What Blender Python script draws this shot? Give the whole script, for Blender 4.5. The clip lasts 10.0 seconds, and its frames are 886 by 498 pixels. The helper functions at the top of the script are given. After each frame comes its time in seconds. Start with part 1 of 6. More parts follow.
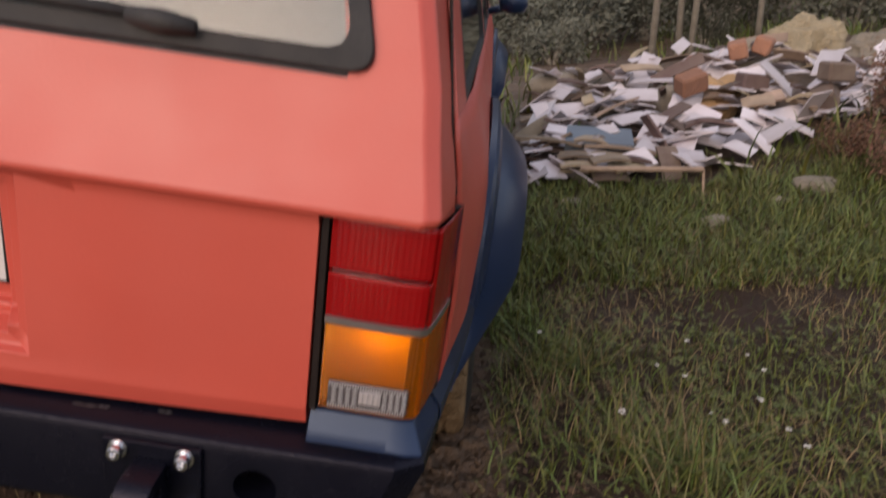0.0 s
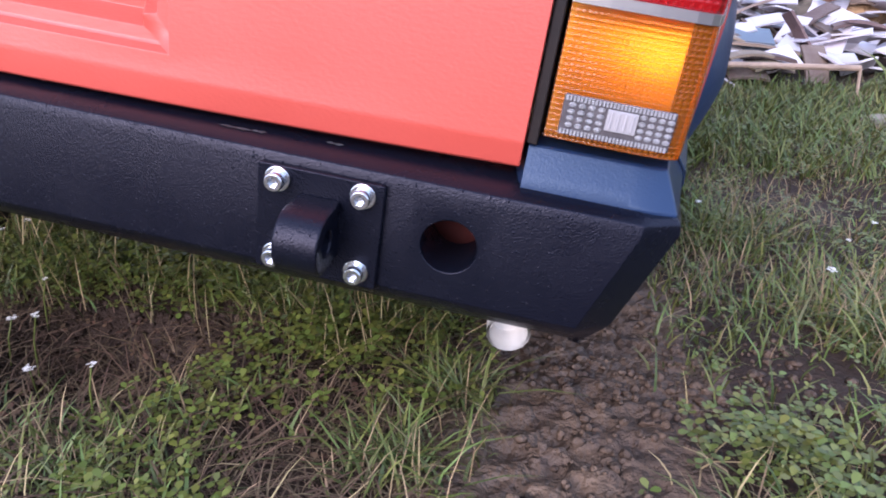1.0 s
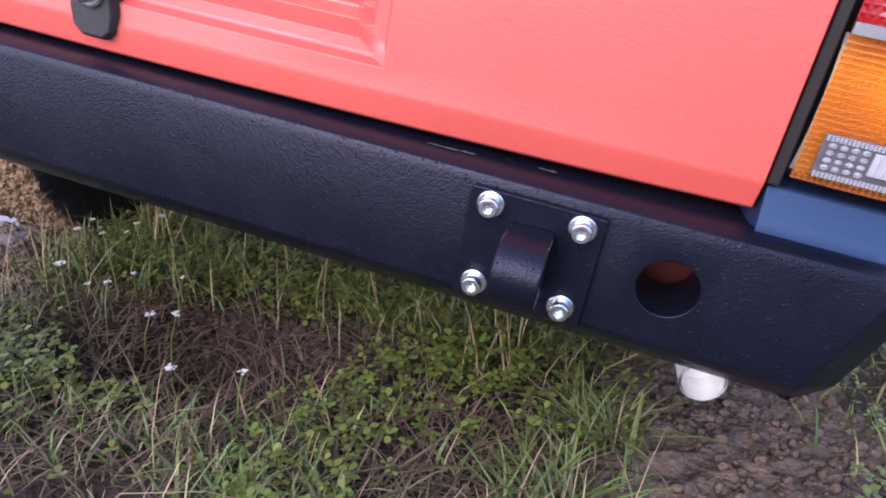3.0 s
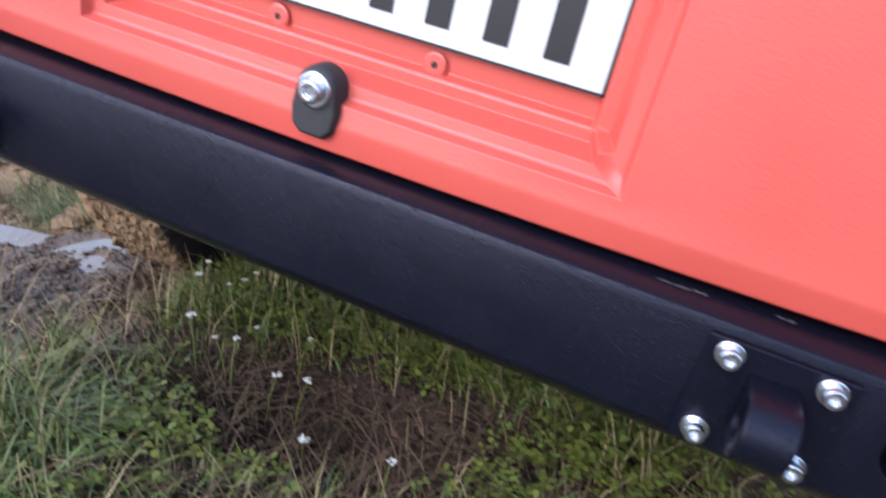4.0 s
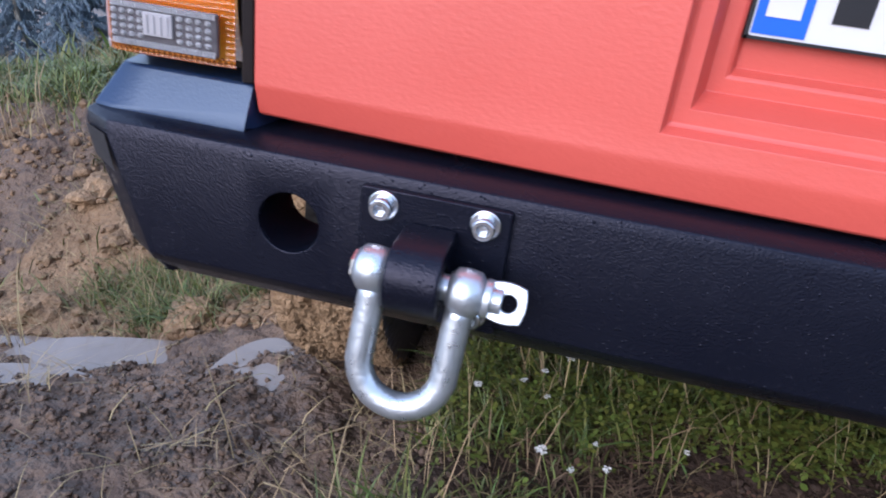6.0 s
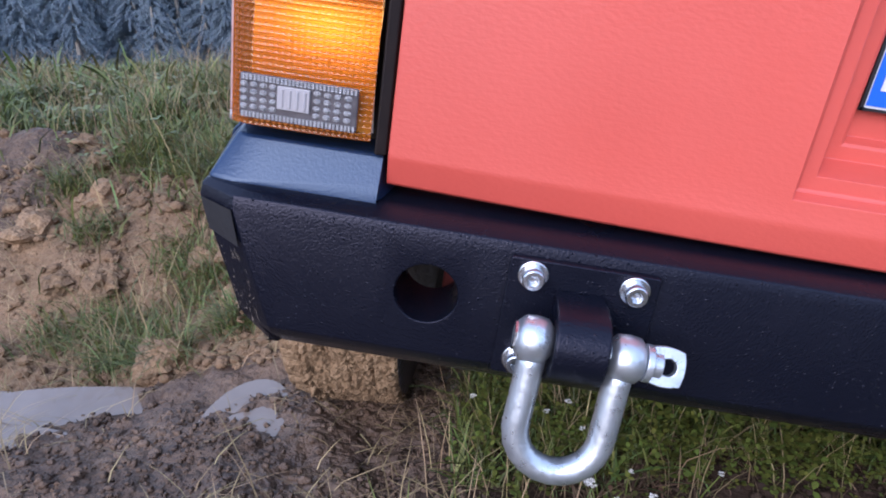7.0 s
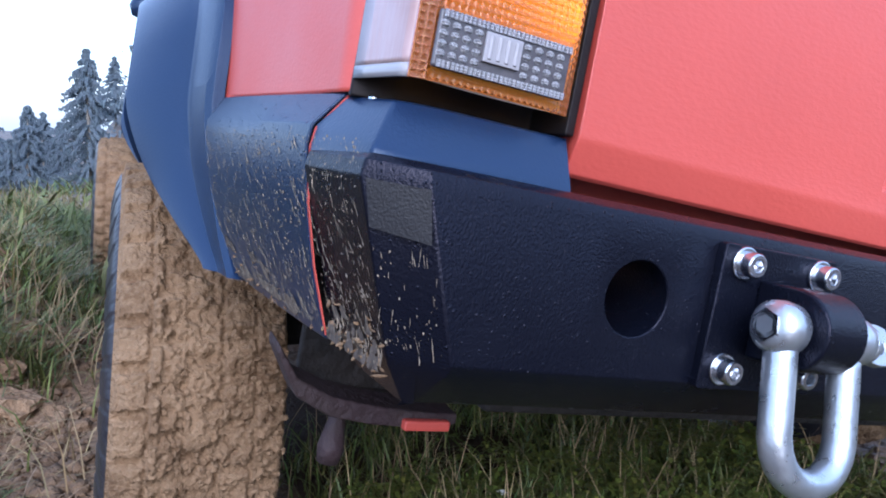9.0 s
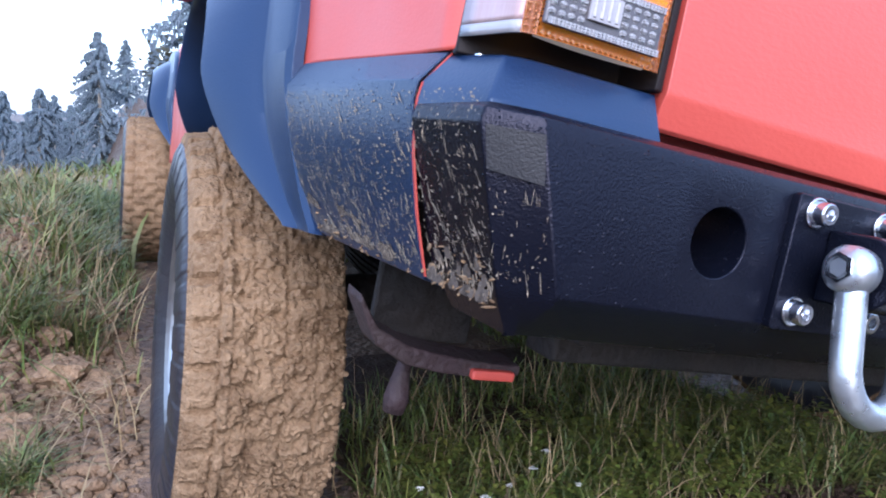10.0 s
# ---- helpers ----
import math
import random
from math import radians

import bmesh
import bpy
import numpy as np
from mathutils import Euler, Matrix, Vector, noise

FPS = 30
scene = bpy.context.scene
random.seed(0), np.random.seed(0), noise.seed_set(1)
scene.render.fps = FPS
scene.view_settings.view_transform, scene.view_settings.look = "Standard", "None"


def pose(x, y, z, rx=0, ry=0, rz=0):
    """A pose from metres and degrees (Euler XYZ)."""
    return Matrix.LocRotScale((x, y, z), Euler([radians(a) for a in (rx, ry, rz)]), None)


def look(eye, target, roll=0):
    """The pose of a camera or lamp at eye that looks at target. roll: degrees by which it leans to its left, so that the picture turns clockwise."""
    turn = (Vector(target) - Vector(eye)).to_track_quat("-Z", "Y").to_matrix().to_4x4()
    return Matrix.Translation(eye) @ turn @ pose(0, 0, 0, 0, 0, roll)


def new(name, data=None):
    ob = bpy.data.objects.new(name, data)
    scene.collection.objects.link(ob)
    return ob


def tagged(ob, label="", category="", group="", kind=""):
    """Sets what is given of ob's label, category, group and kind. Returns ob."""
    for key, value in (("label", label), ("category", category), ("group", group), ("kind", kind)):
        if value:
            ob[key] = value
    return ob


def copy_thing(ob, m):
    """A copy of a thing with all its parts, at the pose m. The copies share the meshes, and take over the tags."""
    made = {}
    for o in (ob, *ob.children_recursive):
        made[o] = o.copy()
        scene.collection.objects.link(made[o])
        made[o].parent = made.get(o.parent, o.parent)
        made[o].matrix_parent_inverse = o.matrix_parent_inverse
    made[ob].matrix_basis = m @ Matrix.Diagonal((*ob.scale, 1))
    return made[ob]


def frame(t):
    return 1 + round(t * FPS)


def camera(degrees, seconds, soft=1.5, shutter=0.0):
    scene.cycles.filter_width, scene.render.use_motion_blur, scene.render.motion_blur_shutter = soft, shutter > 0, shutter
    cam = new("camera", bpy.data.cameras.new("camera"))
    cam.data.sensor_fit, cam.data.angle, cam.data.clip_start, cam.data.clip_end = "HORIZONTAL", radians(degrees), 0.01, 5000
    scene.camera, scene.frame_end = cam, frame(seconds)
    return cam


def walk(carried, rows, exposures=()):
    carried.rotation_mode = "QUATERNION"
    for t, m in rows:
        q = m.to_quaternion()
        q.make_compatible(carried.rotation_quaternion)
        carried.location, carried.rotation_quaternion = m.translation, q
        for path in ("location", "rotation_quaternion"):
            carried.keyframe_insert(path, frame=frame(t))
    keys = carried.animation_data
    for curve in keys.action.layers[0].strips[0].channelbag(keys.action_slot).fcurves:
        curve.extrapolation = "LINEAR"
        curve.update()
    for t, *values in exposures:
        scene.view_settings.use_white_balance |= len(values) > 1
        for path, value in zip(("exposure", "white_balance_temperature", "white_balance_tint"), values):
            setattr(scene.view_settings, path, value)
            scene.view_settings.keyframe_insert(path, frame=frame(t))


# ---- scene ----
cam = camera(64.5, 10.0, soft=1.8, shutter=0.25)
# The car leans to its right on uneven ground. REST carries its own frame into the world:
# x to its right, y ahead, z up, origin midway between the bumper's upper bolts.
REST = pose(0, 0, 0.57, 0, 8.5, 0)
PATH = [
    (0, (0.807, -0.683, 0.598), (0.774, 1.178, -0.135), 8.2),
    (0.1, (0.795, -0.665, 0.544), (0.765, 1.174, -0.241), 8.2),
    (0.2, (0.783, -0.647, 0.492), (0.764, 1.187, -0.306), 8.1),
    (0.3, (0.773, -0.629, 0.44), (0.756, 1.214, -0.338), 8.3),
    (0.4, (0.756, -0.609, 0.39), (0.724, 1.25, -0.348), 9.3),
    (0.5, (0.739, -0.597, 0.35), (0.66, 1.257, -0.394), 9.4),
    (0.7, (0.703, -0.594, 0.304), (0.528, 1.22, -0.52), 8.2),
    (1, (0.664, -0.583, 0.262), (0.466, 1.194, -0.636), 9.3),
    (1.5, (0.637, -0.576, 0.249), (0.439, 1.197, -0.654), 9.9),
    (2, (0.61, -0.57, 0.244), (0.387, 1.204, -0.653), 10.4),
    (2.5, (0.567, -0.573, 0.246), (0.244, 1.185, -0.65), 9.9),
    (2.7, (0.549, -0.574, 0.244), (0.201, 1.183, -0.646), 10.2),
    (3.8, (0.375, -0.563, 0.267), (-0.028, 1.154, -0.676), 13.8),
    (4, (0.321, -0.569, 0.285), (-0.154, 1.169, -0.583), 14.0),
    (4.2, (0.244, -0.567, 0.289), (-0.314, 1.164, -0.542), 12.1),
    (4.5, (0.102, -0.555, 0.222), (-0.556, 1.152, -0.588), 12.7),
    (5, (-0.092, -0.479, 0.241), (-0.688, 1.205, -0.659), 8.5),
    (5.5, (-0.239, -0.457, 0.206), (-0.634, 1.285, -0.694), 7.2),
    (6, (-0.374, -0.501, 0.216), (-0.687, 1.28, -0.638), 7.4),
    (6.2, (-0.419, -0.513, 0.221), (-0.711, 1.282, -0.611), 7.2),
    (7.3, (-0.642, -0.522, 0.234), (-0.606, 1.323, -0.536), 10.1),
    (7.5, (-0.693, -0.485, 0.225), (-0.608, 1.384, -0.48), 11.0),
    (8, (-0.833, -0.394, 0.193), (-0.48, 1.487, -0.388), 8.9),
    (8.2, (-0.879, -0.367, 0.157), (-0.395, 1.511, -0.329), 10.7),
    (8.5, (-0.916, -0.347, 0.086), (-0.285, 1.532, -0.18), 10.1),
    (8.7, (-0.934, -0.349, 0.037), (-0.171, 1.484, -0.203), 9.2),
    (9, (-0.944, -0.367, 0.011), (-0.077, 1.428, -0.148), 10.6),
    (9.5, (-0.98, -0.383, -0.023), (-0.069, 1.388, -0.21), 11.1),
    (10, (-1.02, -0.383, -0.029), (-0.168, 1.415, -0.229), 11.1),
]
EXPOSURES = [(0.0, -0.52, 7700, 25), (0.4, 0.14, 6500, 15), (0.7, 0.50, 6100, 23), (1.0, 0.74, 5700, 28), (2.7, 0.76, 5550, 31), (4.0, 0.60, 5550, 18), (4.5, 0.44, 5800, 21), (5.0, 0.36, 5800, 19), (6.0, 0.39, 5500, 20), (7.5, 0.32, 5400, 24), (8.5, 0.36, 5200, 21), (9.5, 0.50, 5100, 19), (10.0, 0.76, 5250, 21)]
walk(cam, [(t, REST @ look(eye, target, roll)) for t, eye, target, roll in PATH], EXPOSURES)

# ---- light: overcast, misty daylight ----
world = bpy.data.worlds.new("world")
scene.world = world
world.use_nodes = True
wn, wl = world.node_tree.nodes, world.node_tree.links
wn.clear()
sky = wn.new("ShaderNodeTexSky")
sky.sky_type = "NISHITA"
sky.sun_disc = False
sky.sun_elevation, sky.sun_rotation = radians(32), radians(200)
sky.dust_density, sky.air_density = 2.0, 1.3
sky_bg = wn.new("ShaderNodeBackground")
sky_bg.inputs["Strength"].default_value = 0.32
cloud_bg = wn.new("ShaderNodeBackground")
cloud_bg.inputs["Color"].default_value = (0.72, 0.86, 1.0, 1)
cloud_bg.inputs["Strength"].default_value = 1.38
mix_bg = wn.new("ShaderNodeMixShader")
mix_bg.inputs["Fac"].default_value = 0.55
wout = wn.new("ShaderNodeOutputWorld")
wl.new(sky.outputs["Color"], sky_bg.inputs["Color"])
wl.new(sky_bg.outputs[0], mix_bg.inputs[1])
wl.new(cloud_bg.outputs[0], mix_bg.inputs[2])
wl.new(mix_bg.outputs[0], wout.inputs["Surface"])
sun = new("sun", bpy.data.lights.new("sun", "SUN"))
sun.data.energy, sun.data.angle, sun.data.color = 1.6, radians(42), (1.0, 0.96, 0.91)
sun.matrix_world = look((-4, -11, 7.2), (0, 0, 0))
# ---- materials ----
def mat(name, base, rough=0.5, metal=0.0, spots=None, scale=30.0, amount=0.5, bump=0.0, bump_scale=200.0, coat=0.0,
        beads=0.0, stretch=None, tint=None, fine=None, coords="Object", spec=0.5, rough_var=0.0, hue=0.0, island=0.0, object_random=0.0, detail=5.0):
    """Principled material with a second colour in noise patches, a fine grain and a bump."""
    m = bpy.data.materials.new(name)
    m.use_nodes = True
    nt = m.node_tree
    n, l = nt.nodes, nt.links
    b = n["Principled BSDF"]
    b.inputs["Roughness"].default_value, b.inputs["Metallic"].default_value = rough, metal
    b.inputs["Specular IOR Level"].default_value = spec
    if tint:
        b.inputs["Specular Tint"].default_value = (*tint, 1)
    b.inputs["Coat Weight"].default_value = coat
    b.inputs["Coat Roughness"].default_value = 0.15
    tc = n.new("ShaderNodeTexCoord")
    colour = n.new("ShaderNodeRGB")
    colour.outputs[0].default_value = (*base, 1)
    out = colour.outputs[0]

    def blend(a, second, fac):
        mx = n.new("ShaderNodeMix")
        mx.data_type = "RGBA"
        l.new(fac, mx.inputs[0])
        l.new(a, mx.inputs[6])
        mx.inputs[7].default_value = (*second, 1)
        return mx.outputs[2]

    def noise_fac(sc, lo, hi, top=1.0, det=detail):
        t = n.new("ShaderNodeTexNoise")
        t.inputs["Scale"].default_value, t.inputs["Detail"].default_value = sc, det
        l.new(tc.outputs[coords], t.inputs["Vector"])
        r = n.new("ShaderNodeMapRange")
        r.inputs["From Min"].default_value, r.inputs["From Max"].default_value = lo, hi
        r.inputs["To Max"].default_value = top
        l.new(t.outputs["Fac"], r.inputs["Value"])
        return r.outputs[0], t.outputs["Fac"]

    patch = None
    if spots:
        patch, _ = noise_fac(scale, 0.5 - 0.2 / max(amount, 0.1) * 0.5, 0.75, amount * 1.3)
        out = blend(out, spots, patch)
    if fine:
        f, _ = noise_fac(scale * 9, 0.45, 0.7, 0.6)
        out = blend(out, fine, f)
    if island or object_random:
        src = n.new("ShaderNodeNewGeometry").outputs["Random Per Island"] if island else n.new("ShaderNodeObjectInfo").outputs["Random"]
        hs = n.new("ShaderNodeHueSaturation")
        r = n.new("ShaderNodeMapRange")
        v = island or object_random
        r.inputs["To Min"].default_value, r.inputs["To Max"].default_value = 1 - v, 1 + v
        l.new(src, r.inputs["Value"])
        l.new(r.outputs[0], hs.inputs["Value"])
        r2 = n.new("ShaderNodeMapRange")
        r2.inputs["To Min"].default_value, r2.inputs["To Max"].default_value = 0.5 - hue, 0.5 + hue
        w = n.new("ShaderNodeMath")
        w.operation, w.inputs[1].default_value = "MULTIPLY", 7.13
        fr = n.new("ShaderNodeMath")
        fr.operation = "FRACT"
        l.new(src, w.inputs[0])
        l.new(w.outputs[0], fr.inputs[0])
        l.new(fr.outputs[0], r2.inputs["Value"])
        l.new(r2.outputs[0], hs.inputs["Hue"])
        l.new(out, hs.inputs["Color"])
        out = hs.outputs["Color"]
    l.new(out, b.inputs["Base Color"])
    if rough_var:
        rf, _ = noise_fac(scale * 1.7, 0.35, 0.65, rough_var)
        ad = n.new("ShaderNodeMath")
        ad.inputs[1].default_value = rough - rough_var * 0.5
        l.new(rf, ad.inputs[0])
        l.new(ad.outputs[0], b.inputs["Roughness"])
    if bump:
        _, raw = noise_fac(bump_scale, 0, 1, det=3.0)
        if stretch:
            mp = n.new("ShaderNodeMapping")
            mp.inputs["Scale"].default_value = stretch
            l.new(tc.outputs[coords], mp.inputs["Vector"])
            l.new(mp.outputs[0], raw.node.inputs["Vector"])
        bp = n.new("ShaderNodeBump")
        bp.inputs["Strength"].default_value, bp.inputs["Distance"].default_value = bump, 1.2 / bump_scale
        l.new(raw, bp.inputs["Height"])
        l.new(bp.outputs[0], b.inputs["Normal"])
        if beads:                         # standing rain drops: small domes in some of the cells
            vo = n.new("ShaderNodeTexVoronoi")
            vo.inputs["Scale"].default_value = beads
            l.new(tc.outputs[coords], vo.inputs["Vector"])
            sep = n.new("ShaderNodeSeparateColor")
            l.new(vo.outputs["Color"], sep.inputs[0])
            size = n.new("ShaderNodeMapRange")
            size.inputs["From Min"].default_value, size.inputs["From Max"].default_value = 0.55, 1.0
            size.inputs["To Min"].default_value, size.inputs["To Max"].default_value = 0.02, 0.42
            l.new(sep.outputs[0], size.inputs["Value"])
            dome = n.new("ShaderNodeMath")
            dome.operation = "DIVIDE"
            l.new(vo.outputs["Distance"], dome.inputs[0])
            l.new(size.outputs[0], dome.inputs[1])
            top = n.new("ShaderNodeMapRange")
            top.interpolation_type = "SMOOTHSTEP"
            top.inputs["From Min"].default_value, top.inputs["From Max"].default_value = 0.0, 1.0
            top.inputs["To Min"].default_value, top.inputs["To Max"].default_value = 1.0, 0.0
            l.new(dome.outputs[0], top.inputs["Value"])
            drop = n.new("ShaderNodeBump")
            drop.inputs["Strength"].default_value, drop.inputs["Distance"].default_value = 0.7, 0.0014
            l.new(top.outputs[0], drop.inputs["Height"])
            l.new(bp.outputs[0], drop.inputs["Normal"])
            l.new(drop.outputs[0], b.inputs["Normal"])
    return m


def lens_mat(name, colour, rough=0.16, weight=0.75, cell=130.0, depth=0.5):
    """Ribbed coloured lens plastic: light passes through it, small prisms give the relief."""
    m = bpy.data.materials.new(name)
    m.use_nodes = True
    n, l = m.node_tree.nodes, m.node_tree.links
    b = n["Principled BSDF"]
    b.inputs["Base Color"].default_value = (*colour, 1)
    b.inputs["Roughness"].default_value = rough
    b.inputs["Transmission Weight"].default_value = weight
    b.inputs["IOR"].default_value = 1.45
    tc = n.new("ShaderNodeTexCoord")
    total = None
    for axis in ("X", "Z"):
        w = n.new("ShaderNodeTexWave")
        w.wave_type, w.bands_direction = "BANDS", axis
        w.inputs["Scale"].default_value = cell
        w.inputs["Distortion"].default_value = 0.3
        l.new(tc.outputs["Object"], w.inputs["Vector"])
        if total is None:
            total = w.outputs["Fac"]
        else:
            mx = n.new("ShaderNodeMath")
            mx.operation = "MAXIMUM"
            l.new(total, mx.inputs[0])
            l.new(w.outputs["Fac"], mx.inputs[1])
            total = mx.outputs[0]
    bp = n.new("ShaderNodeBump")
    bp.inputs["Strength"].default_value, bp.inputs["Distance"].default_value = depth, 0.002
    l.new(total, bp.inputs["Height"])
    l.new(bp.outputs[0], b.inputs["Normal"])
    return m


RED = mat("red_matt_paint", (0.58, 0.088, 0.061), 0.44, spots=(0.48, 0.068, 0.047), scale=4.0, amount=0.45, bump=0.08, bump_scale=260, stretch=(0.6, 1.0, 1.2),
          rough_var=0.10, spec=0.7)
BLACK_STEEL = mat("black_textured_steel", (0.0036, 0.0044, 0.0092), 0.25, spots=(0.006, 0.007, 0.012), scale=9, amount=0.5, bump=0.30, spec=0.25, tint=(0.82, 0.80, 1.0),
                  bump_scale=520, rough_var=0.12, beads=300)
# Lighter grey that paints the light on the corner chamfer.
LIT_CHAMFER = mat("lit_chamfer_grey", (0.022, 0.022, 0.024), 0.42, spots=(0.014, 0.014, 0.017), scale=20, spec=0.4, bump=0.3, bump_scale=560)
SCUFF = mat("bare_scuffed_steel", (0.085, 0.080, 0.080), 0.5, spots=(0.02, 0.018, 0.02), scale=120, amount=0.9)
# Black plastic; base and specular tint are blued for the sky it reflects.
FLARE = mat("black_plastic_sky_blued", (0.010, 0.024, 0.066), 0.28, spots=(0.020, 0.032, 0.065), scale=14, amount=0.25, tint=(0.68, 0.83, 1.0), bump=0.12, bump_scale=420)
CAP = mat("rain_beaded_plastic_sky_blued", (0.010, 0.022, 0.056), 0.28, spots=(0.020, 0.032, 0.062), scale=14, amount=0.25, tint=(0.68, 0.83, 1.0), bump=0.14, bump_scale=420, beads=230)
DARK = mat("dark_underbody", (0.011, 0.010, 0.010), 0.8, spots=(0.026, 0.018, 0.013), scale=9, amount=0.6, bump=0.4, bump_scale=60)
RUBBER = mat("black_rubber", (0.02, 0.02, 0.022), 0.7, spots=(0.045, 0.042, 0.04), scale=25, bump=0.15, bump_scale=150)
MUD = mat("dried_ochre_mud", (0.275, 0.178, 0.098), 0.9, spots=(0.15, 0.090, 0.047), scale=16, amount=0.8, bump=1.0, bump_scale=160,
          fine=(0.33, 0.23, 0.135), spec=0.2)
SIDEWALL = mat("wet_tyre_sidewall", (0.014, 0.016, 0.026), 0.38, spots=(0.05, 0.042, 0.035), scale=9, amount=0.35, bump=0.12, bump_scale=120)
SPLASH = mat("mud_splash", (0.33, 0.275, 0.20), 0.9, spots=(0.22, 0.16, 0.11), scale=60, bump=0.5, bump_scale=200, spec=0.2)
# Body red darkened for the shade inside the bumper's holes.
SHADED_RED = mat("red_paint_shade_darkened", (0.15, 0.028, 0.024), 0.7, spots=(0.06, 0.022, 0.018), scale=30, spec=0.25)
HOUSING = mat("black_lamp_housing", (0.012, 0.009, 0.009), 0.55, spots=(0.022, 0.015, 0.013), scale=40, spec=0.2)
ZINC = mat("galvanised_steel", (0.60, 0.64, 0.68), 0.34, 0.85, spots=(0.40, 0.43, 0.47), scale=55, bump=0.08, bump_scale=240, rough_var=0.15)
BOLT = mat("zinc_plated_bolt", (0.66, 0.69, 0.74), 0.22, 1.0, spots=(0.5, 0.52, 0.56), scale=200, rough_var=0.1)
PIPE = mat("pale_exhaust_tip", (0.75, 0.73, 0.70), 0.35, 0.25, spots=(0.6, 0.57, 0.52), scale=40)
RUST = mat("muddy_red_bracket", (0.036, 0.019, 0.021), 0.7, spots=(0.034, 0.024, 0.021), scale=18, amount=0.7, bump=0.4, bump_scale=90)
CHROME = mat("dull_chrome_trim", (0.44, 0.44, 0.45), 0.28, 0.9, spots=(0.4, 0.4, 0.42), scale=60)
REFLECT = mat("silver_reflector", (0.97, 0.97, 0.95), 0.30, 0.75)
REV_BASE = mat("dim_reversing_lens", (0.10, 0.09, 0.095), 0.2, spots=(0.05, 0.045, 0.05), scale=90, amount=0.6, coat=0.5)
WHITE_PLATE = mat("white_plate", (0.64, 0.64, 0.65), 0.35, spots=(0.57, 0.56, 0.55), scale=30, amount=0.3)
BLUE_PLATE = mat("blue_plate_band", (0.02, 0.12, 0.62), 0.35)
INK = mat("black_plate_print", (0.012, 0.012, 0.014), 0.4)
AMBER = lens_mat("amber_lens", (1.0, 0.25, 0.002), weight=0.80, cell=62, depth=0.5)
REDLENS = lens_mat("red_lens", (0.50, 0.008, 0.010), weight=0.5, cell=45, depth=0.35)
CLEAR = lens_mat("clear_ribbed_lens", (0.88, 0.87, 0.88), weight=0.6, cell=170, depth=0.8)
FADED = mat("faded_side_lens", (0.46, 0.33, 0.32), 0.3, spots=(0.30, 0.15, 0.11), scale=22, amount=0.5, coat=0.3, bump=0.15, bump_scale=90, stretch=(1.0, 1.0, 0.15))
FROST = mat("frosted_lens_window", (0.34, 0.325, 0.33), 0.25, spots=(0.36, 0.34, 0.35), scale=120, coat=0.4)
SEAT = mat("grey_seat_cloth", (0.23, 0.24, 0.25), 0.9, spots=(0.17, 0.18, 0.19), scale=20, bump=0.3, bump_scale=300)
GLASS = bpy.data.materials.new("tinted_glass")
GLASS.use_nodes = True
gb = GLASS.node_tree.nodes["Principled BSDF"]
gb.inputs["Base Color"].default_value = (0.62, 0.70, 0.70, 1)
gb.inputs["Roughness"].default_value, gb.inputs["Transmission Weight"].default_value = 0.04, 1.0
SOIL = mat("damp_soil", (0.100, 0.066, 0.045), 0.55, spots=(0.175, 0.117, 0.078), scale=2.3, amount=0.7, bump=0.9, bump_scale=38,
           fine=(0.050, 0.036, 0.031), rough_var=0.45, coords="Object", spec=0.24)
WATER = mat("muddy_puddle_water", (0.225, 0.18, 0.145), 0.03, spots=(0.14, 0.105, 0.08), scale=5, amount=0.7, bump=0.012, bump_scale=18)
EARTH = mat("dark_earth", (0.036, 0.022, 0.015), 0.8, spots=(0.06, 0.037, 0.025), scale=7, amount=0.6, bump=0.6, bump_scale=90, fine=(0.022, 0.014, 0.010), rough_var=0.3, spec=0.25)
CLAY = mat("dug_ochre_clay", (0.215, 0.135, 0.075), 0.85, spots=(0.115, 0.074, 0.045), scale=5, amount=0.8, bump=1.0, bump_scale=60,
           fine=(0.29, 0.20, 0.12), spec=0.25)
CLOD = mat("ochre_clay_clod", (0.235, 0.15, 0.082), 0.9, spots=(0.13, 0.082, 0.05), scale=14, amount=0.7, bump=0.8, bump_scale=55,
           fine=(0.36, 0.25, 0.15), spec=0.2, object_random=0.2)
GRASS = mat("green_grass", (0.100, 0.123, 0.031), 0.5, island=0.55, hue=0.045, spec=0.35)
DRY = mat("dry_grass", (0.27, 0.20, 0.105), 0.7, island=0.35, hue=0.02, spec=0.3)
WEED = mat("clover_leaf", (0.104, 0.122, 0.022), 0.45, island=0.35, hue=0.03)
PETAL = mat("white_petals", (0.78, 0.76, 0.72), 0.7, object_random=0.1)
LEAFY = mat("yellowing_leaf", (0.30, 0.27, 0.05), 0.5, spots=(0.15, 0.2, 0.04), scale=30)
# Needles paled to blue-grey in the base colour to stand for mist.
SPRUCE_HAZED = mat("spruce_needles_hazed", (0.165, 0.208, 0.242), 0.9, island=0.06, hue=0.02, spec=0.2)
# Leaf colour lightened and greyed for the fog behind the rubble.
BUSH_HAZED = mat("bush_leaves_hazed", (0.118, 0.122, 0.095), 0.8, island=0.3, hue=0.03, spec=0.2)
BARK = mat("pale_bark", (0.34, 0.31, 0.26), 0.85, spots=(0.16, 0.14, 0.11), scale=9, bump=0.5, bump_scale=40)
BOARD = mat("weathered_board", (0.36, 0.27, 0.19), 0.75, spots=(0.20, 0.15, 0.11), scale=7, amount=0.7, bump=0.3, bump_scale=60, object_random=0.4, hue=0.02)
